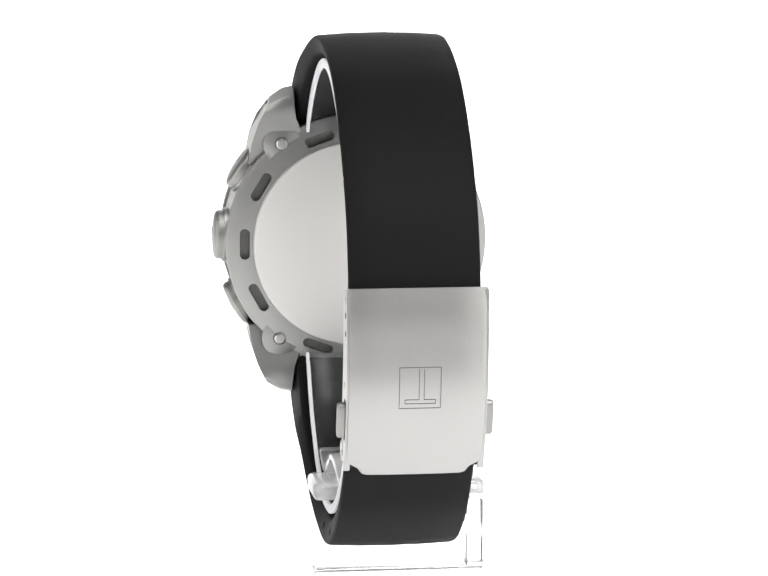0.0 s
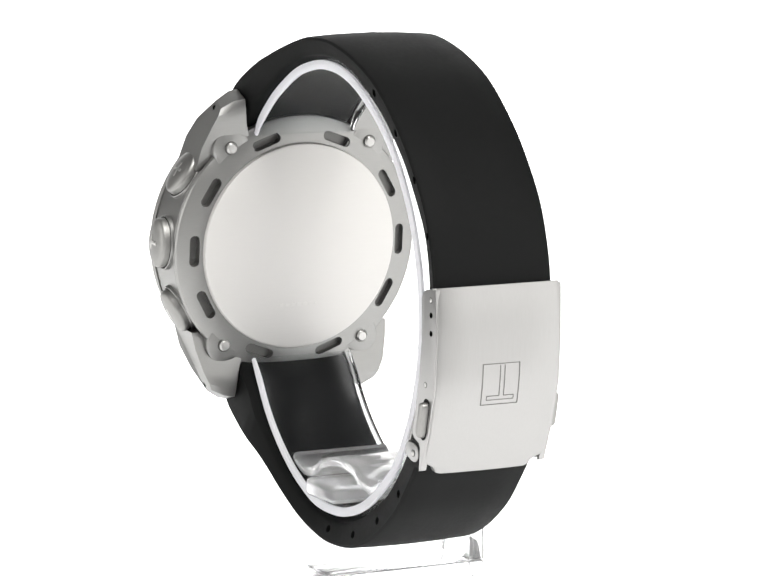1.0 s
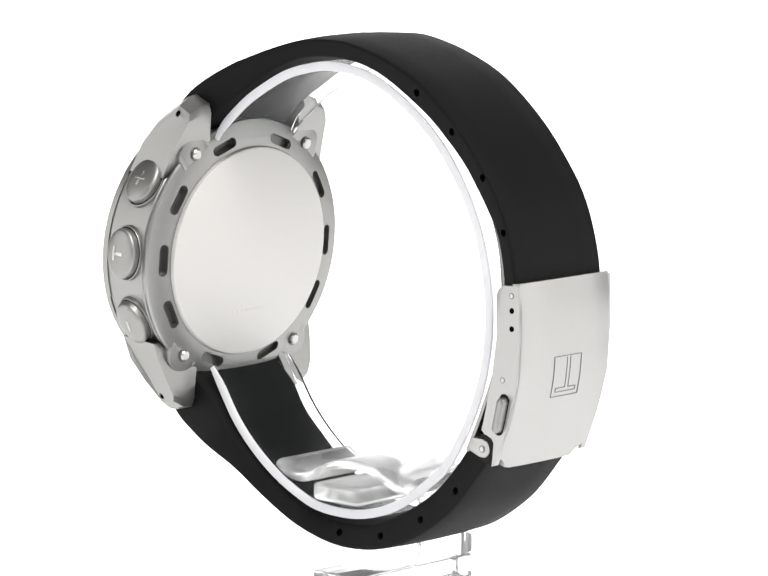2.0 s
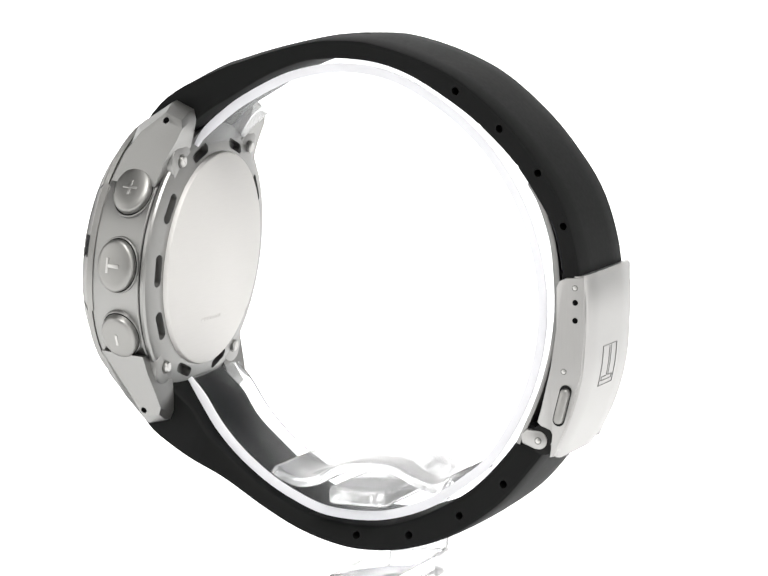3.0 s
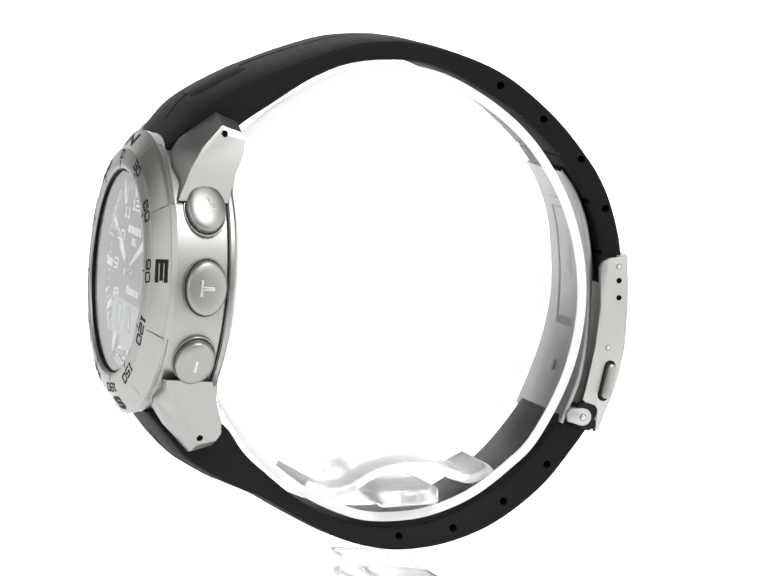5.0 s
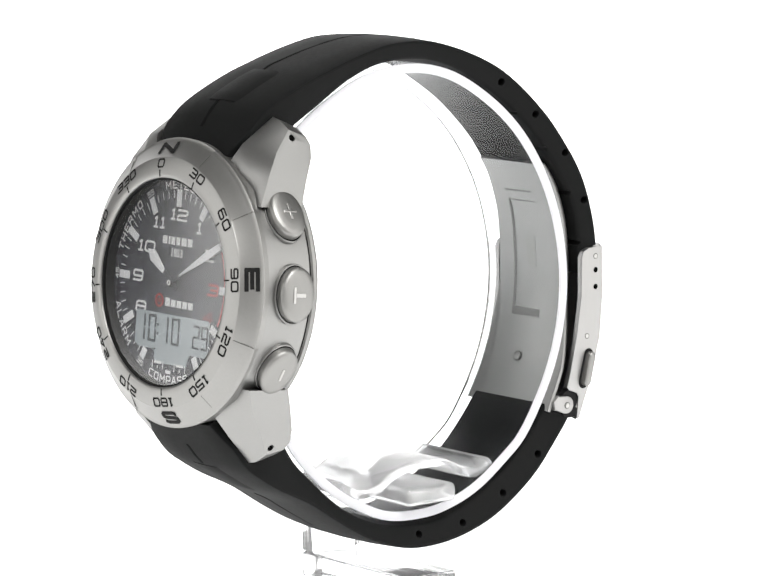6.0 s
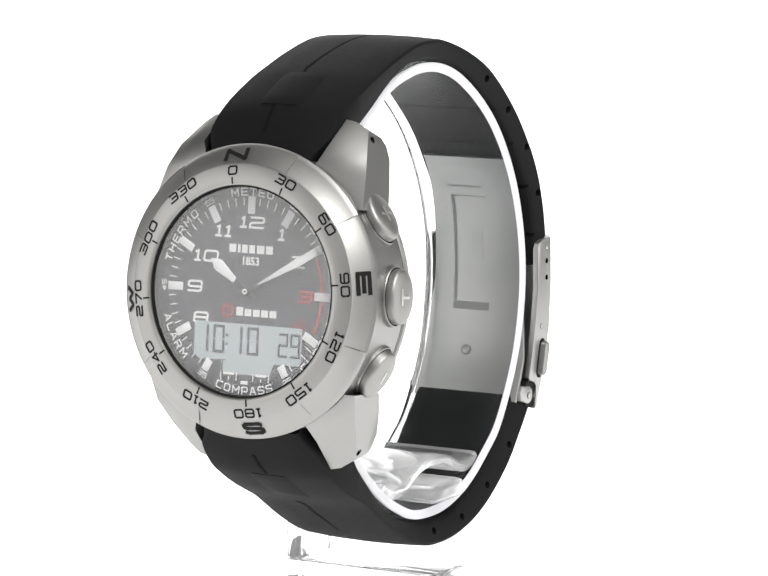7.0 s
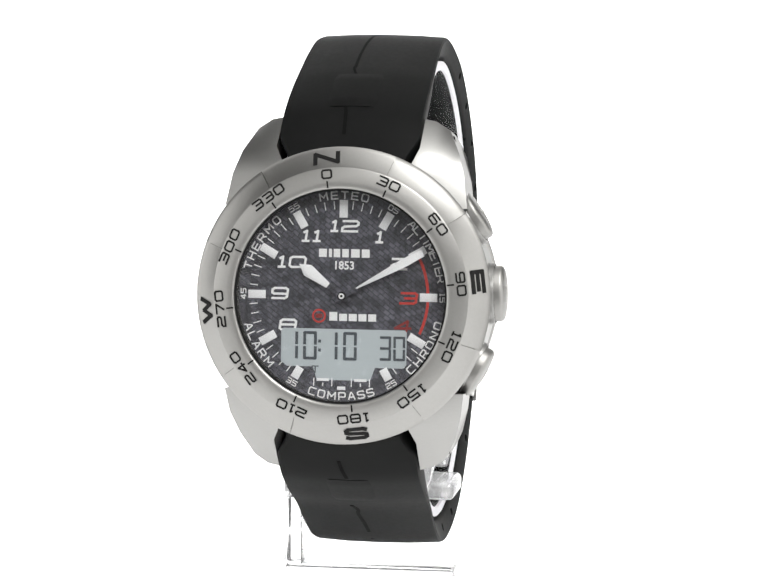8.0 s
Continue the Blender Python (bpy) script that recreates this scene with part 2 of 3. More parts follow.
def band(inner, outer, half, mid, crown=0.0, r=0.5, taper=0.0):
    """A strap piece between two side lines (x, z); half: half widths, mid: the middle in y."""
    sections = []
    n = len(inner)
    crowns = np.broadcast_to(crown, (n,))
    for p, q, w, c, crown in zip(inner, outer, half, mid, crowns):
        d = np.array(q) - np.array(p)
        th = np.linalg.norm(d)
        d = d / th
        k = min(r, th * 0.45)
        prof = []
        for y, u in ((-w + k + taper, 0), (-w + 0.3 * k + taper, 0.3 * k), (-w + 0.8 * taper, k), (-w, th - k - crown), (-w + 0.3 * k, th - 0.3 * k - crown), (-w + k, th - crown),
                     (-0.5 * w, th - 0.25 * crown), (0, th), (0.5 * w, th - 0.25 * crown),
                     (w - k, th - crown), (w - 0.3 * k, th - 0.3 * k - crown), (w, th - k - crown), (w - 0.8 * taper, k), (w - 0.3 * k - taper, 0.3 * k), (w - k - taper, 0)):
            prof.append((p[0] + d[0] * u, c + y, p[1] + d[1] * u))
        sections.append(prof)
    return loft(sections)


def cut(ob, tools):
    """Carves the tools (bmeshes in millimetres, in ob's space) out of ob's mesh for good."""
    me = bpy.data.meshes.new("tool")
    bm = merge(*tools)
    bmesh.ops.scale(bm, vec=(MM, MM, MM), verts=bm.verts)
    bmesh.ops.recalc_face_normals(bm, faces=bm.faces)
    bm.to_mesh(me)
    bm.free()
    tool = new("tool", me)
    tool.matrix_world = ob.matrix_basis
    parent, ob.parent = ob.parent, None
    mod = ob.modifiers.new("cut", "BOOLEAN")
    mod.operation, mod.object, mod.solver = "DIFFERENCE", tool, "EXACT"
    bpy.context.view_layer.update()
    made = bpy.data.meshes.new_from_object(ob.evaluated_get(bpy.context.evaluated_depsgraph_get()))
    ob.modifiers.remove(mod)
    ob.data = made
    ob.parent = parent
    made.set_sharp_from_angle(angle=radians(32))
    bpy.data.objects.remove(tool)


def letters(body, high, wide=1.0, thick=0.03, slant=0.0, weight=0.035):
    """Raised type in the xy plane, centred, with capitals `high` tall; wide: how far it is stretched."""
    cu = bpy.data.curves.new("type", "FONT")
    cu.body, cu.align_x, cu.align_y, cu.size, cu.extrude, cu.shear = body, "CENTER", "CENTER", high / 0.70, thick, slant
    cu.resolution_u = 3
    cu.offset = weight * high
    ob = new("type", cu)
    bpy.context.view_layer.update()
    me = bpy.data.meshes.new_from_object(ob.evaluated_get(bpy.context.evaluated_depsgraph_get()))
    bpy.data.objects.remove(ob)
    bm = bmesh.new()
    bm.from_mesh(me)
    bpy.data.meshes.remove(me)
    x = [v.co.x for v in bm.verts]
    y = [v.co.y for v in bm.verts]
    bmesh.ops.translate(bm, vec=(-(min(x) + max(x)) / 2, -(min(y) + max(y)) / 2, 0), verts=bm.verts)
    return place(bm, Matrix.Diagonal((wide, 1, 1, 1)))


# a wide squared type, drawn with strokes in a unit box
_O = [(0.14, 0), (0.86, 0), (1, 0.16), (1, 0.84), (0.86, 1), (0.14, 1), (0, 0.84), (0, 0.16), (0.14, 0)]
STROKES = {
    "0": [_O], "O": [_O], "1": [[(0.1, 0.85), (0.45, 1), (0.45, 0)], [(0.05, 0), (0.85, 0)]], "2": [[(0, 1), (0.86, 1), (1, 0.86), (1, 0.66), (0.86, 0.52), (0.14, 0.46), (0, 0.32), (0, 0), (1, 0)]],
    "3": [[(0, 1), (0.86, 1), (1, 0.86), (1, 0.14), (0.86, 0), (0, 0)], [(0.25, 0.5), (1, 0.5)]], "4": [[(0.75, 0), (0.75, 1), (0, 0.3), (1, 0.3)]],
    "5": [[(1, 1), (0, 1), (0, 0.56), (0.86, 0.56), (1, 0.44), (1, 0.14), (0.86, 0), (0, 0)]], "6": [[(0.95, 1), (0.14, 1), (0, 0.86), (0, 0.14), (0.14, 0), (0.86, 0), (1, 0.14), (1, 0.42), (0.86, 0.56), (0, 0.56)]],
    "7": [[(0, 1), (1, 1), (0.4, 0)]], "8": [_O, [(0.02, 0.52), (0.98, 0.52)]], "9": [[(0.05, 0), (0.86, 0), (1, 0.14), (1, 0.86), (0.86, 1), (0.14, 1), (0, 0.86), (0, 0.56), (0.14, 0.44), (1, 0.44)]],
    "N": [[(0, 0), (0, 1), (1, 0), (1, 1)]], "E": [[(1, 1), (0, 1), (0, 0), (1, 0)], [(0, 0.5), (0.9, 0.5)]],
    "S": [[(1, 0.9), (0.86, 1), (0.14, 1), (0, 0.86), (0, 0.62), (0.14, 0.54), (0.86, 0.46), (1, 0.36), (1, 0.14), (0.86, 0), (0.14, 0), (0, 0.1)]],
    "W": [[(0, 1), (0.25, 0), (0.5, 0.85), (0.75, 0), (1, 1)]], "M": [[(0, 0), (0, 1), (0.5, 0.35), (1, 1), (1, 0)]], "T": [[(0, 1), (1, 1)], [(0.5, 1), (0.5, 0)]],
    "H": [[(0, 0), (0, 1)], [(1, 0), (1, 1)], [(0, 0.5), (1, 0.5)]], "R": [[(0, 0), (0, 1), (0.86, 1), (1, 0.86), (1, 0.58), (0.86, 0.44), (0, 0.44)], [(0.6, 0.44), (1, 0)]],
    "A": [[(0, 0), (0.42, 1), (0.58, 1), (1, 0)], [(0.2, 0.33), (0.8, 0.33)]], "L": [[(0, 1), (0, 0), (1, 0)]], "I": [[(0.5, 0), (0.5, 1)]],
    "C": [[(1, 1), (0.14, 1), (0, 0.84), (0, 0.16), (0.14, 0), (1, 0)]], "P": [[(0, 0), (0, 1), (0.86, 1), (1, 0.86), (1, 0.5), (0.86, 0.38), (0, 0.38)]],
}


def squared(body, high, wide, line, thick=0.03, gap=0.55, slant=0.0):
    """Words in the squared type, centred: letter height and width, line weight, millimetres."""
    bits = []
    spans = [0.5 if c == "1" else 0.2 if c == "I" else 1.0 for c in body]
    total = sum(wide * w for w in spans) + gap * (len(body) - 1)
    x = -total / 2
    lift = 0
    for c, w in zip(body, spans):
        for path in STROKES[c]:
            pts = [Vector((x + px * wide * w + slant * (py - 0.5) * high, (py - 0.5) * (high - line))) for px, py in path]
            for p, q in zip(pts, pts[1:]):
                d = q - p
                if d.length < 1e-4:
                    continue
                e = line * 0.36
                b = box(-d.length / 2 - e, d.length / 2 + e, -line / 2, line / 2, -0.01, thick + 0.003 * (lift % 4))
                bits.append(place(b, Matrix.Translation(((p.x + q.x) / 2, (p.y + q.y) / 2, 0)) @ Matrix.Rotation(math.atan2(d.y, d.x), 4, "Z")))
                lift += 1
        x += wide * w + gap
    return merge(*bits)


def clock(angle, r, h=0.0, tip=0.0, flip=False):
    """A place on a ring: degrees clockwise from the top, radius, height; tip leans it down outward; flip turns its top inward."""
    m = Matrix.Rotation(radians(-angle), 4, "Z") @ Matrix.Translation((0, r, h)) @ Matrix.Rotation(radians(-tip), 4, "X")
    return m @ Matrix.Rotation(math.pi, 4, "Z") if flip else m


def word_on_ring(body, angle, r, h, high, wide, pitch, flip=False, tip=0.0):
    """A word set letter by letter along a ring. pitch: millimetres from letter to letter."""
    out = []
    step = math.degrees(pitch / r) * (-1 if flip else 1)
    spans = [0.62 if c == "I" else 1.18 if c == "M" else 1.0 for c in body]
    total = sum(spans)
    s = 0
    for c, w in zip(body, spans):
        a = angle + (s + w / 2 - total / 2) * step
        s += w
        out.append(place(squared(c, high, wide * (1.15 if c == "M" else 1.0), 0.2), clock(a, r, h, tip, flip)))
    return merge(*out)


# ---------------------------------------------------------------- the studio: a white sweep with added glow in a plain room
def sweep():
    line = [(-130, -49)] + [(420, -49)]
    for k in range(1, 13):
        t = math.pi / 2 * k / 12
        line.append((420 + 330 * math.sin(t), -49 + 330 * (1 - math.cos(t))))
    line.append((750, 900))
    bm = bmesh.new()
    rows = []
    for k, (y, z) in enumerate(line):
        p, q = line[max(0, k - 1)], line[min(len(line) - 1, k + 1)]
        d = Vector((q[0] - p[0], q[1] - p[1])).normalized()
        rows.append([bm.verts.new((x, y + s * d.y * 4, z - s * d.x * 4)) for x, s in ((-520, 0), (520, 0), (520, 1), (-520, 1))])
    for p, q in zip(rows, rows[1:]):
        for k in range(4):
            bm.faces.new((p[k], p[(k + 1) % 4], q[(k + 1) % 4], q[k]))
    bm.faces.new(rows[0][::-1])
    bm.faces.new(rows[-1])
    tagged(part("backdrop", bm, SHEET), "seamless white sweep with added glow behind and under the watch", "backdrop", kind="structure")


# Unseen walls, ceiling and floor, added; their tones steer the steel's reflections
def room():
    for name, b in (("wall_north", (-1300, 1300, 1300, 1400, -54, 1200)), ("wall_south", (-1300, 1300, -1400, -1300, -54, 1200)),
                    ("wall_west", (-1400, -1300, -1400, 1400, -54, 1200)), ("wall_east", (1300, 1400, -1400, 1400, -54, 1200)),
                    ("ceiling", (-1400, 1400, -1400, 1400, 1203, 1300)), ("floor", (-1400, 1400, -1400, 1400, -150, -54))):
        tagged(part(name, box(*b), FLOOR_BOUNCE if name == "floor" else PLASTIC), "unseen plain grey studio " + name.split("_")[0], name.split("_")[0], kind="structure")


sweep()
room()

# ---------------------------------------------------------------- the watch
watch = tagged(new("wristwatch"), "steel sports watch with black rubber strap on clear stand", "watch")
MID = -0.55
# the case leans back a little: x to three o'clock, y to twelve, z out of the dial
lean = math.atan2(0.0925, 0.9957)
CASE = Matrix(((0, math.sin(lean), -math.cos(lean), -42.64 * MM), (-1, 0, 0, MID * MM), (0, math.cos(lean), math.sin(lean), 3.16 * MM), (0, 0, 0, 1)))


def swell(line, by):
    """The line moved outward, away from the wrist."""
    t = np.gradient(line, axis=0)
    t /= np.linalg.norm(t, axis=1)[:, None]
    out = np.stack([-t[:, 1], t[:, 0]], 1)
    out *= np.sign((out * line).sum(1))[:, None]
    return line + out * by


def strap():
    n = 60
    o = spline([(-37.6, 21.6), (-34.5, 25.6), (-31.5, 28.9), (-24.3, 32.5), (-20.1, 34.1), (-13.9, 35.9), (-7.8, 37.2), (-3.2, 37.5), (1.4, 37.2), (9.1, 35.2),
                (16.8, 31.7), (24.5, 25.6), (29.9, 19.3), (32.9, 14.6), (34.8, 9.6), (35.9, 4.6), (36.2, -1.0)], n)
    i = spline([(-33.0, 18.6), (-27.1, 24.7), (-20.8, 28.7), (-16.4, 31.3), (-13.4, 32.7), (-8.9, 34.2), (-3.0, 34.7), (2.9, 34.1), (8.8, 32.0), (16.2, 27.6),
                (20.7, 24.0), (24.8, 19.9), (28.4, 14.9), (30.8, 10.9), (32.0, 6.8), (32.5, 2.9), (32.7, -1.0)], n)
    f = np.linspace(0, 1, n)
    rise = np.interp(f, [0, 0.15, 0.45, 0.7, 1], [0.3, 0.55, 0.45, 0.0, -0.2])[:, None]
    w = np.interp(f, [0, 0.014, 0.045, 0.16, 0.4, 1], [8.3, 8.7, 10.4, 10.35, 9.75, 9.75])
    c = np.interp(f, [0, 0.2, 0.5, 1], [MID, -0.6, -0.1, -0.15])
    up = part("upper_strap", band(i, swell(o, rise), w, c, np.interp(f, [0, 0.04, 0.09, 0.22, 0.35, 0.6, 1], [0.15, 0.25, 0.9, 0.9, 0.4, 0.15, 0.1]), 0.55, 0.7), RUBBER, watch, "black rubber strap half with pin holes")
    o2 = spline([(-40.0, -17.2), (-35.4, -23.2), (-32.7, -25.2), (-28.6, -27.7), (-22.6, -30.6), (-16.6, -34.3), (-10.6, -37.7), (-4.6, -39.8), (0.7, -40.5),
                 (7.5, -39.9), (15.0, -37.4), (22.5, -32.4), (27.7, -26.7), (30.4, -23.2), (31.6, -21.0)], n)
    i2 = spline([(-35.5, -13.8), (-30.4, -17.8), (-27.4, -20.2), (-24.8, -24.0), (-21.1, -27.5), (-16.6, -31.3), (-12.1, -34.0), (-6.1, -36.0), (0.7, -36.6),
                 (6.0, -35.9), (12.0, -33.6), (18.0, -30.1), (22.5, -25.9), (25.9, -21.6), (27.4, -19.4)], n)
    rise2 = np.interp(f, [0, 0.06, 0.12, 0.35, 0.55, 0.8, 1], [0.6, 0.8, 1.25, 1.25, 0.8, 0.4, 0.2])[:, None]
    w2 = np.interp(f, [0, 0.02, 0.055, 0.2, 0.5, 1], [8.3, 8.7, 10.4, 10.35, 9.85, 9.75])
    c2 = np.interp(f, [0, 0.2, 0.5, 1], [MID, -0.6, 0.0, -0.15])
    low = part("lower_strap", band(swell(i2, np.interp(f, [0, 0.15, 0.6, 0.9], [0.0, 0.8, 0.7, 0.0])[:, None]), swell(o2, rise2), w2, c2, np.interp(f, [0, 0.05, 0.1, 0.4, 0.55, 1], [0.15, 0.3, 0.5, 0.5, 0.3, 0.1]), 0.55, 0.9), RUBBER, watch, "black rubber strap half with pin holes")
    pin = lambda a, z: place(lathe([(0, -16), (0.62, -16), (0.62, 16), (0, 16)], 14), Matrix.Translation((a, 0, z)) @ Matrix.Rotation(math.pi / 2, 4, "X"))
    notch = lambda a, z: place(lathe([(0, -16), (0.42, -16), (0.42, 16), (0, 16)], 12), Matrix.Translation((a, 0, z)) @ Matrix.Rotation(math.pi / 2, 4, "X"))
    cut(up, [pin(15.6, 30.4), pin(22.7, 25.0), pin(28.9, 18.6), pin(33.0, 10.8)] + [notch(19.1, 25.2), notch(25.2, 19.3), notch(30.2, 12.0), notch(32.4, 3.9)])
    cut(low, [pin(23.6, -29.0), pin(16.4, -34.4), pin(8.1, -38.1), pin(-0.7, -38.8)])

    def seam(line, spots, wide, owner, name, label, mat, lift=0.04, drop=0.0, sag=0.0):
        """A moulded line on the outside: spots are (place along the line, sideways)."""
        side = []
        k = np.linspace(0, 1, len(line))
        pts = spline(spots, 14)
        rises = np.interp(np.linspace(0, 1, 14), [0, 0.16, 0.84, 1], [0.4, 1, 1, 0.4]) if drop else np.ones(14)
        for (s, y), part_rise in zip(pts, rises):
            top = lift * part_rise
            a, z = np.interp(s, k, line[:, 0]), np.interp(s, k, line[:, 1])
            a2, z2 = np.interp(s + 0.01, k, line[:, 0]), np.interp(s + 0.01, k, line[:, 1])
            t = Vector((a2 - a, z2 - z)).normalized()
            out = Vector((-t.y, t.x))
            if out.dot(Vector((a, z))) < 0:
                out = -out
            side.append([(a + out.x * u, y + v, z + out.y * u) for v, u in ((-wide, -0.6), (wide, -0.6), (wide * (1 - drop), top * 0.9 - sag), (0, top), (-wide * (1 - drop), top * 0.9 - sag))])
        part(name, loft(side), mat, owner, label)

    # Moulded lines are raised strips; darker colour paints their groove shade
    seam(swell(o, rise), [(0.05, 0.2), (0.085, 0.3), (0.10, 0.6)], 0.27, up, "moulded_line", "", GROOVE_SHADE)
    seam(swell(o, rise), [(0.185, 0.2), (0.21, 1.0), (0.225, 0.9), (0.30, 1.0), (0.40, 0.6)], 0.2, up, "moulded_line", "", GROOVE_SHADE)
    seam(swell(o, rise), [(0.1, -0.3), (0.13, -0.3), (0.16, -0.3), (0.19, -0.3)], 4.9, up, "moulded_bar", "", RUBBER, 0.3, 0.45, 0.06)
    seam(swell(o2, rise2), [(0.105, -0.3), (0.14, -0.3), (0.17, -0.3), (0.2, -0.3)], 4.9, low, "moulded_bar", "", RUBBER, 0.18, 0.45, 0.04)
    seam(swell(o2, rise2), [(0.06, 0.6), (0.08, 0.3), (0.1, -0.2)], 0.27, low, "moulded_line", "", GROOVE_SHADE)
    seam(swell(o2, rise2), [(0.24, 0.9), (0.27, 0.2), (0.285, 0.5), (0.35, 0.0), (0.43, 0.1)], 0.27, low, "moulded_line", "", GROOVE_SHADE)


strap()


def case_body():
    body = part("case_band", lathe([(14.0, -2.9), (20.9, -2.9), (21.15, -3.2), (21.15, -10.9), (21.0, -11.1), (20.6, -11.28), (14.0, -11.28)], 160, True), STEEL, watch, "brushed steel case band", CASE)
    # Two black rings paint the shade in the gaps of the case
    part("gap_ring", lathe([(14.0, -3.24), (21.0, -3.24), (21.0, -3.07), (14.0, -3.07)], 128, True), INK_AND_GAP, watch, "black ring drawing the gap under the bezel", CASE)
    part("gap_ring", lathe([(19.5, -11.34), (21.0, -11.34), (21.0, -11.2), (19.5, -11.2)], 128, True), INK_AND_GAP, watch, "black ring drawing the gap over the back rim", CASE)
    # four lugs
    side = [(13.9, -3.2), (17.4, -3.3), (21.4, -5.9), (25.6, -10.2), (24.5, -13.3), (23.0, -13.8), (20.6, -13.4), (16.5, -12.0), (13.9, -11.1)]
    high = [(12.8 if y == 13.9 else y, -4.9 if y == 21.4 else n) for y, n in side]
    for sx in (1, -1):
        for sy in (1, -1):
            rings = []
            for f, drop, trim in ((0, 0, 0), (0.45, 0.5, 0.3), (1.0, 3.1, 1.5)):
                ring = []
                for y, n in (side if sy < 0 else high):
                    edge = np.interp(y, [12, 17, 21, 24, 26], [17.8, 17.1, 16.1, 14.9, 14.0])
                    root = np.interp(y, [17.4, 21.4], [8.6, 10.5])
                    x = root + (edge - root) * f
                    front = max(0.0, min(1.0, (n + 11.2) / 6.0))
                    ring.append((sx * x, sy * (y - trim * max(0, y - 18) / 7), n - drop * front * (0.25 + 0.75 * min(1, (26.5 - y) / 8)) * max(0.12, min(1, (y - 11.6) / 9))))
                rings.append(ring)
            lug = part("lug", loft(rings), STEEL, watch, "", CASE, 32)
            m = Matrix.Translation((sx * 14.6, sy * 22.8, -10.7)) @ Matrix.Rotation(math.pi / 2, 4, "Y")
            cut(lug, [place(lathe([(0, -3), (0.5, -3), (0.5, 3), (0, 3)], 16), m)])
            part("pin", place(lathe([(0, -2.4), (0.36, -2.4), (0.36, 0.15), (0, 0.15)], 14), m @ Matrix.Rotation(0 if sx > 0 else math.pi, 4, "X")), HOLE_SHADE, lug)
    # case back: a sloping rim with slots, four screw pads and a flat lid
    rim = part("back_rim", lathe([(15.0, -11.3), (21.0, -11.3), (21.3, -11.5), (21.4, -12.0), (21.2, -12.35), (20.6, -12.62), (17.2, -13.3), (15.0, -13.35)], 160, True), STEEL, watch, "satin steel back rim with slots", CASE)
    cut(rim, [place(prism(stadium(1.75, 0.8), -14, -11.0), clock(a, 18.35)) for a in (20, 59, 90, 119, 160, 200, 241, 270, 301, 340)])
    # Dark floor: the slots' shade is put into its colour
    part("slot_floor", lathe([(17.3, -11.8), (19.4, -11.8), (19.4, -11.4), (17.3, -11.4)], 96, True), STEEL_SHADED, rim)
    back = part("case_back", lathe([(0, -12.0), (16.7, -12.0), (17.0, -12.4), (17.0, -13.6), (16.85, -13.95), (16.55, -14.12), (0, -14.16)], 128), STEEL_BACK, watch, "plain brushed steel case back", CASE)
    flip = Matrix.Translation((0, 0, -14.17)) @ Matrix.Rotation(math.pi, 4, "Y")
    for k in range(7):
        part("stamp", place(box(-0.36, 0.36, -0.24, 0.24, -0.01, 0.015), flip @ Matrix.Translation((-3.1 + k * 1.05, -9.6, 0))), STEEL_BACK, back)
    for x, y in ((12.4, 16.5), (12.5, -15.9), (-12.3, 16.5), (-12.3, -16.0)):
        turn = Matrix.Rotation(math.atan2(y, x), 4, "Z")
        r = math.hypot(x, y)
        pad = prism([(px + r - 1.6, py) for px, py in stadium(1.6, 3.1, 12)], -12.74, -10.6)
        bmesh.ops.bevel(pad, geom=[e for e in pad.edges if all(v.co.z < -12.7 for v in e.verts)], offset=0.5, segments=2, profile=0.5, affect="EDGES")
        seat = part("screw_seat", place(pad, turn), STEEL, watch, "", CASE)
        at = Matrix.Translation((x, y, 0))
        part("screw_hole", place(lathe([(0.95, -12.7), (1.12, -12.7), (1.12, -12.78), (0.95, -12.78)], 24, True), at), STEEL_SHADED, seat)
        part("screw", place(merge(lathe([(0, -12.8), (0.92, -12.8), (0.92, -13.15), (0.7, -13.36), (0, -13.4)], 20), box(-0.7, 0.7, -0.13, 0.13, -13.43, -13.3)), at @ Matrix.Rotation(0.6, 4, "Z")), STEEL_SCREW, seat, "bright slotted screw")
    # buttons at the side: plus, middle and minus
    for a, r, mark in ((57.2, 21.4, "plus"), (88.5, 21.55, "mid"), (119.6, 21.4, "minus")):
        face = Matrix.Rotation(radians(-a), 4, "Z") @ Matrix.Translation((0, r, -7.7)) @ Matrix.Rotation(-math.pi / 2, 4, "X")
        wide, deep = (4.05, 3.05) if mark == "mid" else (3.85, 2.95)
        rings = []
        for s, h in ((1.0, -1.5), (1.0, 0.75), (0.985, 0.98), (0.945, 1.18), (0.87, 1.34), (0.7, 1.5), (0.4, 1.62), (0.06, 1.66)):
            rings.append([(x, y, h) for x, y in oval(wide * s, deep * s)])
        button = part("push_button", place(loft(rings), face), STEEL_BRIGHT, watch, "domed steel push button", CASE, 40)
        collar = []
        for s, h in ((1.1, -1.5), (1.1, -0.1), (1.08, 0.0), (1.05, 0.0), (1.05, -0.6)):
            collar.append([(x, y, h) for x, y in oval(wide * s, deep * s)])
        part("collar", place(loft(collar), face), STEEL, button)
        # Black ring paints the shade in the gap round the button
        part("gap_ring", place(prism([(x, y) for x, y in oval(wide * 1.045, deep * 1.055)], -0.4, -0.02), face), INK_AND_GAP, button, "black ring drawing the gap round the button")
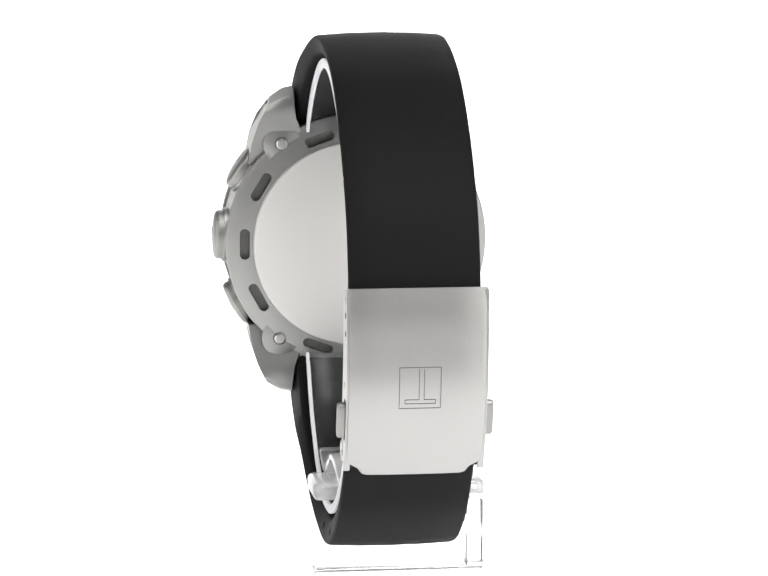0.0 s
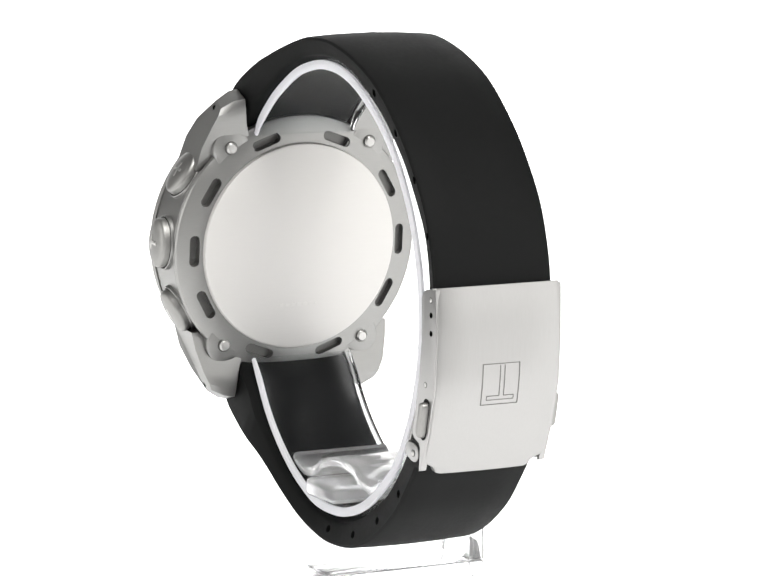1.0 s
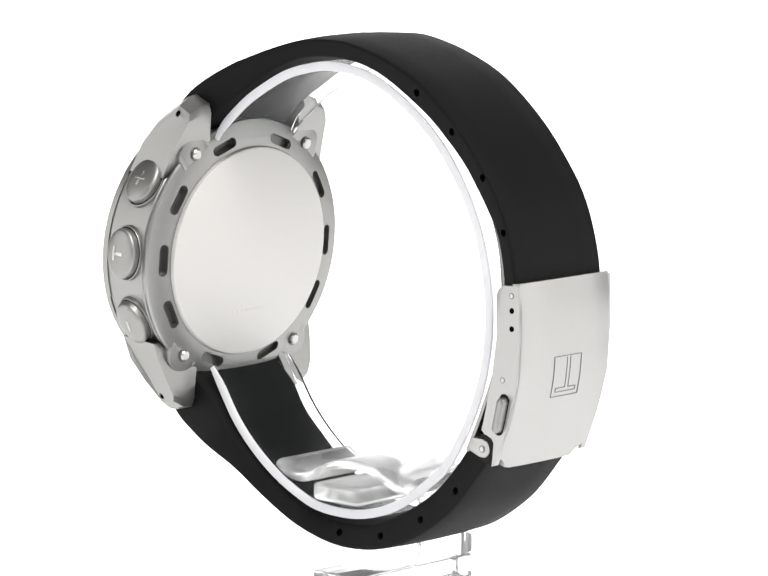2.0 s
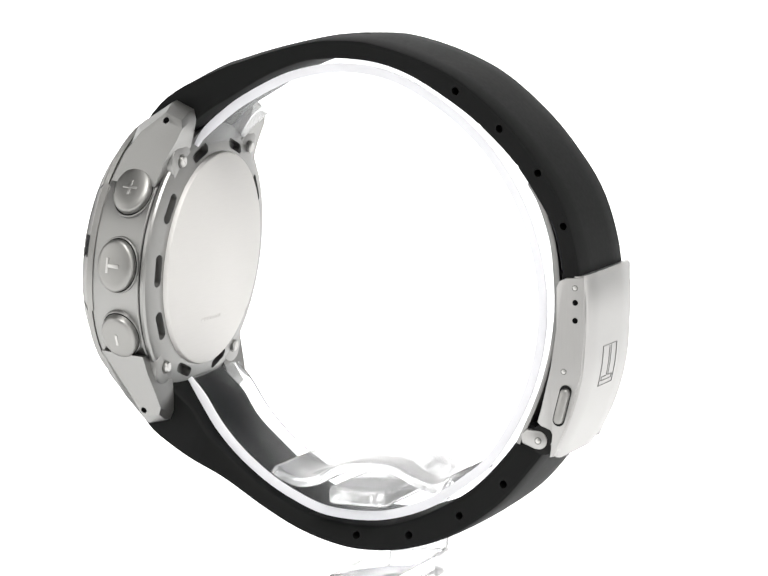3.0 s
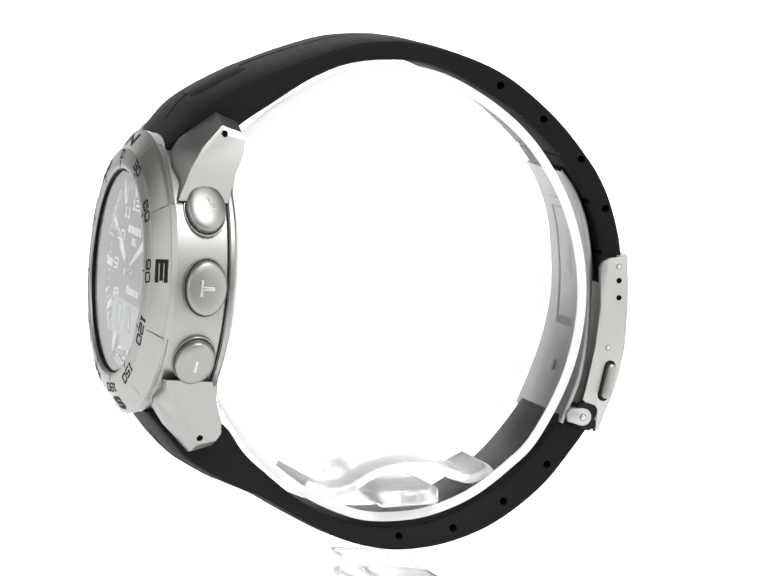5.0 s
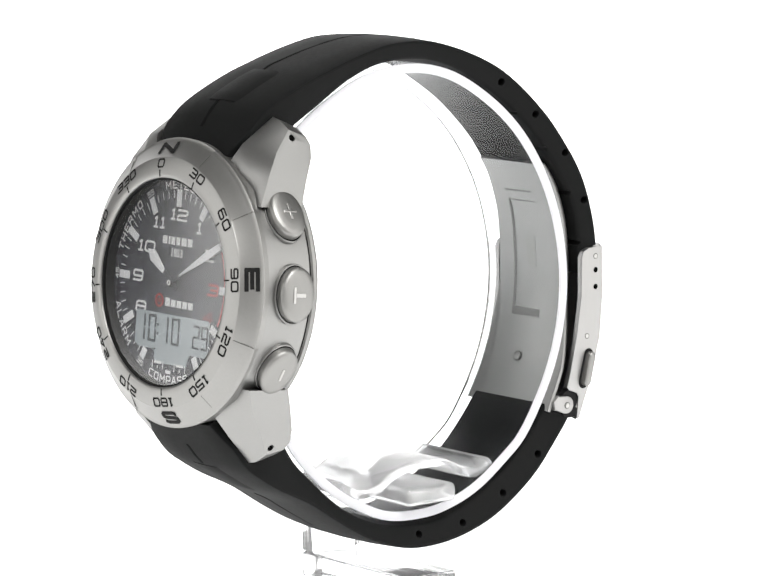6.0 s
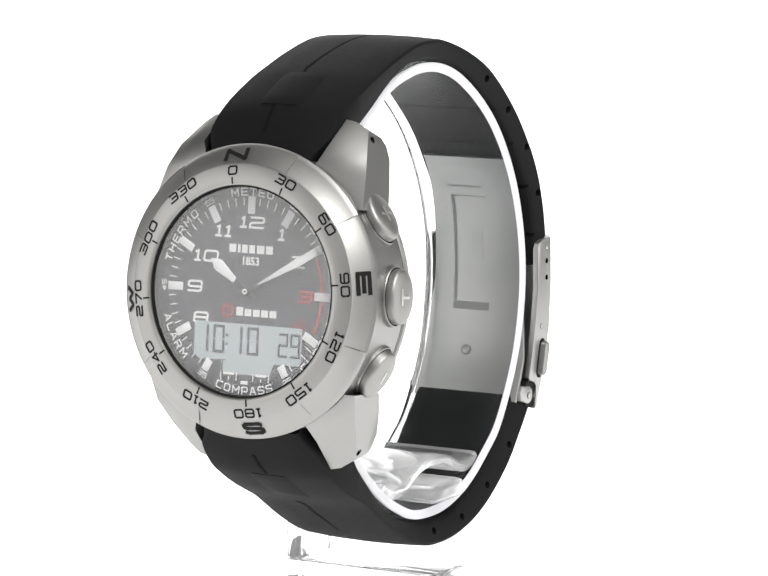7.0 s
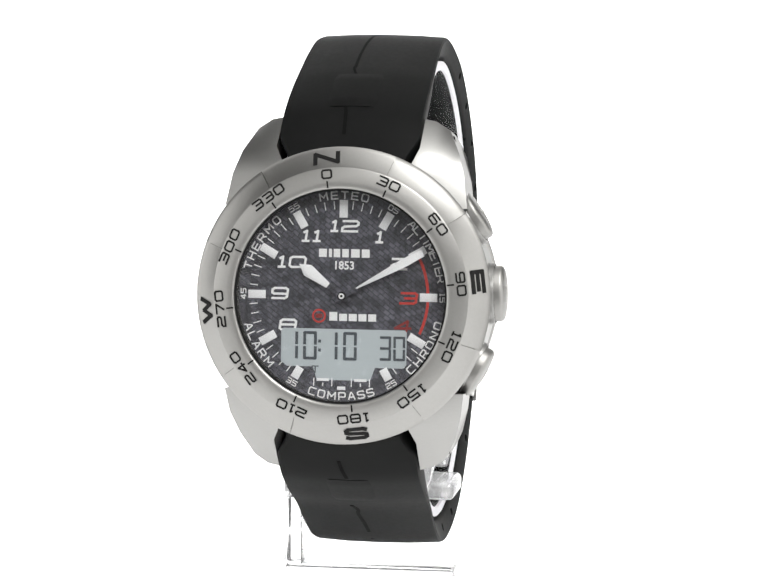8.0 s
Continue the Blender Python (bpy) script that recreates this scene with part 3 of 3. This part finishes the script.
        bars = {"plus": [box(-1.25, 1.25, -0.2, 0.2, 1.3, 1.74, 0.06), box(-0.2, 0.2, -1.15, 1.15, 1.3, 1.741, 0.06)],
                "mid": [box(-1.2, 1.2, -1.25, -0.8, 1.2, 1.72, 0.08), box(-0.3, 0.3, -0.9, 0.95, 1.3, 1.76, 0.08)],
                "minus": [box(-1.0, 1.0, -0.2, 0.2, 1.3, 1.74, 0.06)]}[mark]
        part("raised_mark", place(merge(*bars), face), STEEL_SCREW, button)


case_body()


def bezel():
    edges = [90 * q + s * 27.5 - 7.1 for q in range(4) for s in (-1, 1)]
    steps = sorted([2.0 * k for k in range(180)] + [(e + d) % 360 for e in edges for d in (-0.06, 0.06)])

    def sink(r, a):
        off = abs((a + 7.1 + 45) % 90 - 45)
        return 0.09 * (r - 18.5) if off < 27.5 and 18.6 < r and r < 21.4 else 0.0

    ring = part("bezel", lathe([(15.45, -1.2), (15.45, 0.0), (15.52, 0.24), (15.7, 0.38), (16.0, 0.43), (16.6, 0.38), (18.4, -0.09), (18.58, -0.18), (18.68, -0.33), (20.9, -1.86), (21.3, -2.1), (21.5, -2.4), (21.35, -3.05), (20.0, -3.05), (18.0, -2.6)], 0, True, steps, sink),
                STEEL_BEZEL, watch, "satin steel compass bezel with black numerals", CASE)
    for k in range(12):
        a = 30 * k - 7.1
        part("degree_tick", place(box(-0.12, 0.12, -0.52, 0.52, -0.03, 0.03), clock(a, 16.15, 0.405)), INK_AND_GAP, ring)
        part("numeral", place(squared(str(30 * k), 1.45, 1.36, 0.27, 0.02, 0.5), clock(a, 17.65, 0.115, 14.6)), INK_AND_GAP, ring, "black enamel degree number")
    for c, a in (("N", 0), ("E", 90), ("S", 180), ("W", 270)):
        part("cardinal_letter", place(bold(c), clock(a - 7.1, 19.95, -1.31, 38.0)), INK_AND_GAP, ring, "black enamel compass letter")
    # Thin dark strips paint the shade of grooves at the steps
    for a in edges:
        part("step_shade_line", place(box(-0.04, 0.04, -1.2, 1.2, -0.2, 0.012), clock(a, 19.75, -1.06, 34.6)), STEEL_SHADED, ring)


def bold(c):
    """A heavy compass letter."""
    return squared(c, 2.3, 3.3 if c in "NW" else 2.9, 0.62, 0.02)


bezel()

SEGMENTS = {"0": "abcdef", "1": "bc", "tens": "abdg", "ones": "abcdf"}
SECONDS = []


def seven(c, w=1.0, h=4.1):
    g, k = 0.1, 0.42
    bars = {"a": (-w + g, w - g, h / 2 - k, h / 2), "g": (-w + g, w - g, -k / 2, k / 2), "d": (-w + g, w - g, -h / 2, -h / 2 + k),
            "f": (-w, -w + k, 0.12, h / 2 - g), "e": (-w, -w + k, -h / 2 + g, -0.12), "b": (w - k, w, 0.12, h / 2 - g), "c": (w - k, w, -h / 2 + g, -0.12)}
    return merge(*[box(x0, x1, y0, y1, 0, 0.03 + 0.002 * i) for i, (x0, x1, y0, y1) in enumerate(bars[s] for s in SEGMENTS[c])])


def dial():
    H = -2.1
    face = part("dial", lathe([(0, H - 0.8), (15.6, H - 0.8), (15.6, H), (0, H)], 96), CARBON, watch, "black carbon weave dial with white print", CASE)
    part("flange_ring", lathe([(15.25, H), (15.45, H), (15.45, -0.7), (15.4, -0.7)], 96, True), INK_AND_GAP, face)
    for k in range(12):
        if k == 6:
            part("hour_block", place(box(-0.6, 0.6, -0.25, 0.25, 0, 0.12, 0.03), clock(180, 13.35, H)), LUME, face)
        elif k in (5, 7):
            part("hour_block", place(box(-0.6, 0.6, -0.9, 0.9, 0, 0.12, 0.03), clock(30 * k, 12.95, H)), LUME, face)
        else:
            part("hour_block", place(box(-0.6, 0.6, -1.28, 1.28, 0, 0.12, 0.03), clock(30 * k, 12.55, H)), LUME, face)
    for k in range(60):
        a = 6 * k
        if k % 5 and not (94 < a < 118) and not (63 < a < 88) and not (155 < a < 205):
            part("minute_tick", place(box(-0.07, 0.07, -0.6, 0.6, 0, 0.03), clock(a, 13.1, H)), WHITE_PRINT, face)
    # hour numbers
    for c, x, y, mat in (("12", 0.2, 10.05, WHITE_PRINT), ("11", -4.55, 8.55, WHITE_PRINT), ("1", 5.4, 8.55, WHITE_PRINT), ("10", -7.45, 4.75, WHITE_PRINT), ("9", -9.2, 0.2, WHITE_PRINT),
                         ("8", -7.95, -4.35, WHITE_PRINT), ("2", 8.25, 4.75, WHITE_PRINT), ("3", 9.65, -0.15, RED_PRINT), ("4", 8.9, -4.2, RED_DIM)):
        part("hour_number", place(squared(c, 1.8, 2.25, 0.34, 0.02, 0.5, 0.12), Matrix.Translation((x, y, H))), mat, face, "red printed hour number" if mat is not WHITE_PRINT else "")
    # words round the edge
    for body, a, flip, pitch in (("METEO", 0, False, 1.5), ("THERMO", -58, False, 1.5), ("ALTIMETER", 61.5, False, 1.14), ("ALARM", -121, True, 1.45), ("CHRONO", 121, True, 1.5), ("COMPASS", 180, True, 1.4)):
        part("function_word", word_on_ring(body, a, 14.5, H, 1.2, 0.92, pitch, flip), WHITE_PRINT, face, "white printed function name")
    for body, a in (("55", -30), ("05", 30), ("45", -90), ("15", 90), ("35", -150), ("25", 150)):
        up = abs(a) < 91
        part("minute_number", place(squared(body, 0.85, 0.62, 0.15, 0.02, 0.25), clock(a, 14.55, H, 0, not up)), WHITE_PRINT, face)
    # maker's mark as plain bars, the year, and the model mark as plain bars
    for k, w in enumerate((1.15, 0.45, 0.95, 0.95, 1.25, 1.15)):
        x = (-3.2, -2.1, -1.15, 0.1, 1.55, 3.05)[k]
        part("name_bar", place(box(-w / 2, w / 2, -0.6, 0.6, 0, 0.03), Matrix.Translation((x + 0.25, 6.15, H))), WHITE_PRINT, face)
    part("year", place(letters("1853", 1.15, 0.95, 0.02), Matrix.Translation((0.25, 4.4, H))), WHITE_PRINT, face, "white printed year")
    for k in range(5):
        part("model_bar", place(box(-0.58, 0.58, -0.52, 0.52 if k else 0.75, 0, 0.03), Matrix.Translation((-1.3 + 1.42 * k, -3.1, H))), WHITE_PRINT, face)
    part("red_mark", place(lathe([(0.75, 0), (1.0, 0), (1.0, 0.03), (0.75, 0.03)], 32, True), Matrix.Translation((-3.4, -2.95, H))), RED_PRINT, face)
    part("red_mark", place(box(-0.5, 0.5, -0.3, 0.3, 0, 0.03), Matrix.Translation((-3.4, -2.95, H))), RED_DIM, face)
    # red arc over the afternoon hours
    arc = []
    for k in range(25):
        t = radians(63 + 52 * k / 24)
        arc.append([(r * math.sin(t), r * math.cos(t), z) for r, z in ((12.25, H - 0.1), (12.65, H - 0.1), (12.65, H + 0.02), (12.25, H + 0.02))])
    part("red_arc", loft(arc), RED_PRINT, face)
    # display window
    win = part("display", merge(prism([(-8.9, -5.15), (-8.5, -4.8), (9.2, -4.8), (9.45, -5.1), (9.45, -9.8), (9.0, -10.3), (4.9, -10.3), (4.2, -12.2), (-3.6, -12.2), (-4.2, -10.3), (-8.0, -10.3), (-8.9, -9.6)], H - 0.2, H + 0.05)), LCD, watch, "grey liquid crystal display window", CASE)
    for c, x in (("1", -7.4), ("0", -4.65), ("1", -1.6), ("0", 1.2)):
        part("digit", place(seven(c), Matrix.Translation((x, -7.25, H + 0.05))), LCD_INK, win)
    # the seconds count on from 29 to 30: in each digit one segment changes its place
    for c, x in (("tens", 6.35), ("ones", 8.4)):
        part("digit", place(seven(c), Matrix.Translation((x, -7.45, H + 0.05)) @ Matrix.Diagonal((0.86, 0.86, 1, 1))), LCD_INK, win)
        seg = part("digit_segment", box(-0.18, 0.18, -0.79, 0.79, 0, 0.035), LCD_INK, win)
        low, off = -7.45 - 0.86 * 1.035, 0.86 * 0.79
        if c == "tens":
            spots = [(x - off, low, 0), (x, low, 0), (x + off, low, 0)]
        else:
            spots = [(x, -7.45, 90), (x - off / 2, low + 0.4, 45), (x - off, low, 0)]
        SECONDS.append((seg, [pose(a * MM, b * MM, (H + 0.05) * MM, 0, 0, turn) for a, b, turn in spots]))
    for y in (-6.6, -7.9):
        part("colon_dot", place(box(-0.2, 0.2, -0.22, 0.22, 0, 0.03), Matrix.Translation((-3.25, y, H + 0.05))), LCD_INK, win)
    part("alarm_sign", place(merge(box(-0.5, 0.5, 0.3, 0.45, 0, 0.03), box(-0.09, 0.09, -0.6, 0.3, 0, 0.032)), Matrix.Translation((-3.85, -10.6, H + 0.05))), LCD_INK, win)
    for x in (-2.7, 2.8):
        part("scale_bracket", place(merge(box(-1.4, -1.25, -0.7, 0.5, 0, 0.03), box(1.25, 1.4, -0.7, 0.5, 0, 0.031), box(-0.9, 0.9, 0.05, 0.45, 0, 0.032), box(-0.08, 0.08, -0.7, -0.2, 0, 0.033)), Matrix.Translation((x, -12.4, H + 0.06))), WHITE_PRINT, face)
    # the two pointers
    for name, a, h, line, root in (("hour_hand", -54.5, 0.45, [(-0.42, 2.5), (0.42, 2.5), (0.95, 6.2), (0.0, 7.75), (-0.95, 6.2)], 2.6), ("minute_hand", 61.2, 0.8, [(-0.12, 2.4), (0.12, 2.4), (0.62, 10.0), (0.55, 13.4), (-0.55, 13.4), (-0.62, 10.0)], 2.5)):
        hand = part(name, place(prism(line, 0, 0.14, 0.04), Matrix.Rotation(radians(-a), 4, "Z") @ Matrix.Translation((0, 0, H + h))), LUME, watch, "white luminous hand", CASE)
        part("arm", place(box(-0.45, 0.45, -1.6, root, 0.01, 0.12, 0.03), Matrix.Rotation(radians(-a), 4, "Z") @ Matrix.Translation((0, 0, H + h))), CARBON, hand)
    pin = part("centre_pin", lathe([(0, H), (0.6, H), (0.6, H + 0.95), (0.5, H + 1.0), (0, H + 1.0)], 24), INK_AND_GAP, watch, "", CASE)
    part("cap", lathe([(0.2, H + 0.98), (0.42, H + 0.98), (0.42, H + 1.06), (0.2, H + 1.06)], 24, True), WHITE_PRINT, pin)
    # Black ring added for the dark gap round the crystal
    part("crystal_gap_ring", lathe([(15.2, -0.5), (15.46, -0.5), (15.46, 0.03), (15.2, 0.0)], 128, True), INK_AND_GAP, watch, "thin black ring round the crystal", CASE)
    glass = part("crystal", lathe([(0, -0.1), (8.0, -0.12), (14.0, -0.2), (15.3, -0.25)], 96), CRYSTAL, watch, "clear flat watch crystal", CASE)
    glass.visible_shadow = False


dial()


def clasp():
    mid = 0.2
    o = spline([(36.8, 3.6), (37.2, -0.5), (37.15, -4.5), (36.7, -11.4), (34.9, -18.2), (31.8, -24.8)], 30)
    tang = np.gradient(o, axis=0)
    tang /= np.linalg.norm(tang, axis=1)[:, None]
    inn = o + np.stack([tang[:, 1], -tang[:, 0]], 1) * np.where(tang[:, 1:] < 0, 1.0, -1.0) * 2.2
    half = np.interp(np.linspace(0, 1, 30), [0, 0.93, 0.94, 0.97, 1], [10.4, 10.3, 10.25, 8.3, 7.9])
    cover = part("clasp_cover", band(inn, o, half, [mid] * 30, 0.12, 0.95), STEEL_CLASP, watch, "curved brushed steel folding clasp cover")
    for s in (-1, 1):
        line = [(36.6, 3.3), (33.6, 3.1), (32.6, 2.6), (32.1, 1.6), (32.2, -4.6), (31.3, -10.7), (29.9, -16.7), (29.2, -18.9), (29.8, -19.5), (31.4, -19.9), (31.8, -20.6), (31.5, -22.6), (31.2, -24.2), (31.9, -24.0), (34.2, -18.2), (36.2, -11.4), (36.7, -4.5)]
        f = part("side_flange", place(prism(line, -0.45, 0.45, 0.12), Matrix.Translation((0, mid + s * 9.97, 0)) @ Matrix.Rotation(math.pi / 2, 4, "X")), STEEL_CLASP, cover)
        for a, z, mat in ((35.1, 1.7, STEEL_BRIGHT), (35.15, -0.5, HOLE_SHADE), (35.15, -3.2, HOLE_SHADE), (33.4, -11.0, STEEL_BRIGHT)):
            at = Matrix.Translation((a, mid + s * 10.42, z)) @ Matrix.Rotation(-s * math.pi / 2, 4, "X")
            if mat is HOLE_SHADE:
                # Black cap on the surface: the hole's shade is put into its colour
                part("pin_hole", place(lathe([(0, -0.3), (0.44, -0.3), (0.44, 0.03), (0.3, 0.04), (0, 0.04)], 16), at), HOLE_SHADE, cover)
            else:
                part("rivet_seat", place(lathe([(0, -0.3), (0.46, -0.3), (0.46, 0.03), (0, 0.03)], 16), at), STEEL_SHADED, cover)
                part("rivet", place(lathe([(0, -0.3), (0.34, -0.3), (0.34, 0.05), (0.22, 0.1), (0, 0.11)], 16), at), STEEL_SCREW, cover)
        rings = []
        for k, h in ((1.0, -0.6), (1.0, 0.75), (0.92, 1.05), (0.65, 1.22), (0.2, 1.28)):
            rings.append([(x * (0.75 + 0.25 * k), y * k, h) for x, y in stadium(2.05, 0.72)])
        x = Vector((0.24, 0, 0.97)).normalized()
        z = Vector((0, s, 0))
        m = Matrix.Translation((33.3, mid + s * 10.32, -16.2)) @ Matrix((x, z.cross(x), z)).transposed().to_4x4()
        part("release_button", place(loft(rings), m), STEEL_BRIGHT, cover, "polished release button")
        part("button_frame", place(prism(stadium(2.3, 0.95), -0.2, 0.02), m @ Matrix.Translation((0, 0.1, 0.12))), INK_AND_GAP, cover)
        knuckle = [(29.4 + 1.4 * math.cos(radians(d)), -21.75 + 1.4 * math.sin(radians(d))) for d in range(-110, 100, 15)] + [(27.6, -20.1), (26.6, -21.0), (26.8, -22.4)]
        lay = lambda y: Matrix.Translation((0, mid + s * y, 0)) @ Matrix.Rotation(math.pi / 2, 4, "X")
        part("hinge", place(prism(knuckle, -1.0, 1.0, 0.2), lay(9.3)), STEEL_CLASP, cover)
        # Black disc stands in for the shaded gap by the hinge
        part("hinge_gap", place(prism([(30.2 + 2.3 * math.cos(radians(d)), -21.6 + 2.3 * math.sin(radians(d))) for d in range(0, 360, 20)], -0.6, 0.6), lay(9.55)), INK_AND_GAP, cover)
        part("hinge_pin", place(lathe([(0, -0.3), (0.4, -0.3), (0.4, 0.1), (0.25, 0.16), (0, 0.17)], 16), Matrix.Translation((29.35, mid + s * 10.33, -21.8)) @ Matrix.Rotation(-s * math.pi / 2, 4, "X")), STEEL_SCREW, cover)
        part("pin_ring", place(lathe([(0.42, -0.3), (0.56, -0.3), (0.56, 0.04), (0.42, 0.04)], 16, True), Matrix.Translation((29.35, mid + s * 10.3, -21.8)) @ Matrix.Rotation(-s * math.pi / 2, 4, "X")), STEEL_SHADED, cover)
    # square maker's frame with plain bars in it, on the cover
    def plate(y0, y1, z0, z1, h, name):
        z = (z0 + z1) / 2
        k = np.argsort(o[:, 1])
        a = np.interp(z, o[k, 1], o[k, 0])
        a0, a1 = np.interp(z0, o[k, 1], o[k, 0]), np.interp(z1, o[k, 1], o[k, 0])
        turn = math.atan2(a1 - a0, z1 - z0)
        part(name, place(box(-0.2, h, y0, y1, -(z1 - z0) / 2, (z1 - z0) / 2), Matrix.Translation((a - 0.05, 0, z)) @ Matrix.Rotation(turn, 4, "Y")), STEEL_SHADED if h < 0.12 else STEEL_CLASP, cover)
    # Proud dark bars; the engraving's shade is put into their colour
    for k in range(8):
        z = -14.2 + k * 0.77
        plate(-2.6, -2.5, z, z + 0.77, 0.1, "engraving_shade")
        plate(3.5, 3.6, z, z + 0.77, 0.1, "engraving_shade")
    plate(-2.6, 3.6, -14.25, -14.15, 0.101, "engraving_shade")
    plate(-2.6, 3.6, -8.1, -8.0, 0.101, "engraving_shade")
    for k in range(6):
        z = -12.9 + k * 0.77
        for y in (0.3, 1.05):
            plate(y, y + 0.1, z, z + 0.77, 0.1, "engraving_shade")
    for y0, y1, z in ((-1.7, 0.3, -12.95), (1.1, 2.8, -12.95), (-1.7, 2.8, -13.55)):
        plate(y0, y1, z, z + 0.1, 0.102, "engraving_shade")
    for y in (-1.75, 2.75):
        plate(y, y + 0.1, -13.5, -12.9, 0.1, "engraving_shade")
    # inner folding blade
    b_in = spline([(26.3, 16.6), (28.1, 13.6), (30.0, 8.0), (30.7, 2.0), (30.8, -2.6), (30.3, -8.6), (28.7, -15.2), (25.6, -22.4)], 30)
    tg = np.gradient(b_in, axis=0)
    tg /= np.linalg.norm(tg, axis=1)[:, None]
    b_out = b_in + np.stack([-tg[:, 1], tg[:, 0]], 1) * np.interp(np.linspace(0, 1, 30), [0, 0.1, 0.4, 0.6, 1], [0.5, 0.9, 1.1, 0.7, 0.7])[:, None]
    blade = part("folding_blade", band(b_in, b_out, np.interp(np.linspace(0, 1, 30), [0, 0.52, 0.82, 1], [7.6, 7.8, 9.7, 9.8]), [mid] * 30, 0, 0.15), STEEL, watch, "thin satin steel folding blade inside strap")

    def line_on(y0, y1, z0, z1, name, mat=STEEL_SHADED, proud=0.03):
        secs = []
        for z in np.linspace(z0, z1, 8):
            a = np.interp(-z, -b_in[:, 1], b_in[:, 0])
            secs.append([(a - u, y, z) for y, u in ((y0, -0.2), (y1, -0.2), (y1, proud), (y0, proud))])
        part(name, loft(secs), mat, blade)
    # Slots drawn as proud dark strips, their shade painted in
    line_on(3.8, 4.4, 9.9, -7.3, "slot")
    line_on(-2.2, 4.4, -7.4, -8.7, "slot")
    line_on(-2.0, 4.4, 10.1, 9.9, "slot")
    line_on(-1.6, 4.8, 11.75, 11.5, "slot")
    line_on(-0.9, 1.2, 4.2, -0.6, "stamp", STEEL_BRIGHT, 0.06)
    spot = Matrix.Translation((28.75, 1.1, -15.0)) @ Matrix.Rotation(-math.pi / 2 + 0.42, 4, "Y")
    part("rivet_seat", place(lathe([(0, -0.3), (0.95, -0.3), (0.95, 0.06), (0, 0.06)], 24), spot), STEEL_SHADED, blade)
    part("rivet", place(lathe([(0, -0.2), (0.72, -0.2), (0.72, 0.2), (0.5, 0.3), (0, 0.32)], 20), spot), STEEL_BRIGHT, blade)


clasp()

# ---------------------------------------------------------------- the clear stand
stand = tagged(new("watch_stand"), "clear acrylic stand holding the watch by a cuff", "stand")


def display_stand():
    line = spline([(-28.0, 20.6), (-26.6, 22.6), (-23.4, 25.4), (-19.6, 28.1), (-13.2, 31.4), (-8.0, 32.9), (-3.0, 33.5), (3.0, 32.9), (9.0, 30.7), (16.0, 26.2), (21.5, 20.8), (26.0, 13.7), (28.7, 6.0), (29.7, -2.0),
                   (28.8, -10.0), (26.2, -17.5), (21.6, -25.2), (17.4, -29.0), (11.8, -32.8), (6.2, -35.0), (0.7, -35.9), (-6.2, -35.5), (-12.0, -33.3), (-16.5, -30.7), (-20.9, -27.2), (-24.4, -23.4), (-27.2, -19.2), (-29.4, -16.2)], 120)
    tg = np.gradient(line, axis=0)
    tg /= np.linalg.norm(tg, axis=1)[:, None]
    nrm = np.stack([-tg[:, 1], tg[:, 0]], 1)
    th = np.interp(np.linspace(0, 1, 120), [0, 0.02, 0.98, 1], [0.4, 0.78, 0.78, 0.4])[:, None]
    line = line - nrm * 0.16
    part("cuff", band(line - nrm * th, line + nrm * th, [8.3] * 120, [-0.2] * 120, 0, 0.35), ACRYLIC, stand, "clear curved cuff")
    for s in (-1, 1):
        part("sawn_edge", band(line - nrm * th * 0.9, line + nrm * th * 0.9, [0.25] * 120, [-0.2 + s * 8.57] * 120, 0, 0.1), FROSTED if s < 0 else FAR_EDGE, stand, "frosted edge" if s < 0 else "clear far edge")
    arch = spline([(-15.2, -29.7), (-13.4, -30.8), (-11.0, -31.5), (-8.0, -31.0), (-5.0, -29.4), (-1.6, -28.4), (2.0, -28.2), (5.4, -28.6), (8.6, -30.0), (11.4, -30.8), (13.6, -30.1), (14.8, -29.2)], 60)
    ta = np.gradient(arch, axis=0)
    ta /= np.linalg.norm(ta, axis=1)[:, None]
    na = np.stack([-ta[:, 1], ta[:, 0]], 1)
    part("bridge", band(arch - na * 0.75, arch + na * 0.75, [8.2] * 60, [-0.2] * 60, 0, 0.4), WHITENED, stand, "clear bridge with added white haze")
    part("crossbar", box(-4.6, 5.2, -11.6, 15.15, -33.9, -31.0, 0.9, 3), WHITENED, stand)
    part("post", box(-4.6, 5.2, 12.35, 15.15, -44.85, -33.95, 0.4), ACRYLIC_BASE, stand)
    part("foot", box(-4.6, 5.2, -11.5, 15.15, -48.96, -44.9, 0.5, 3), ACRYLIC_BASE, stand)


display_stand()


def motions():
    for thing in (watch, stand):
        walk(thing, [(t, pose(0, 0, 0, 0, 0, a)) for t, a in TURN])
    for segment, (before, between, after) in SECONDS:
        walk(segment, [(0.0, before), (TICK - 0.03, before), (TICK, between), (TICK + 0.03, after), (8.0, after)])


motions()
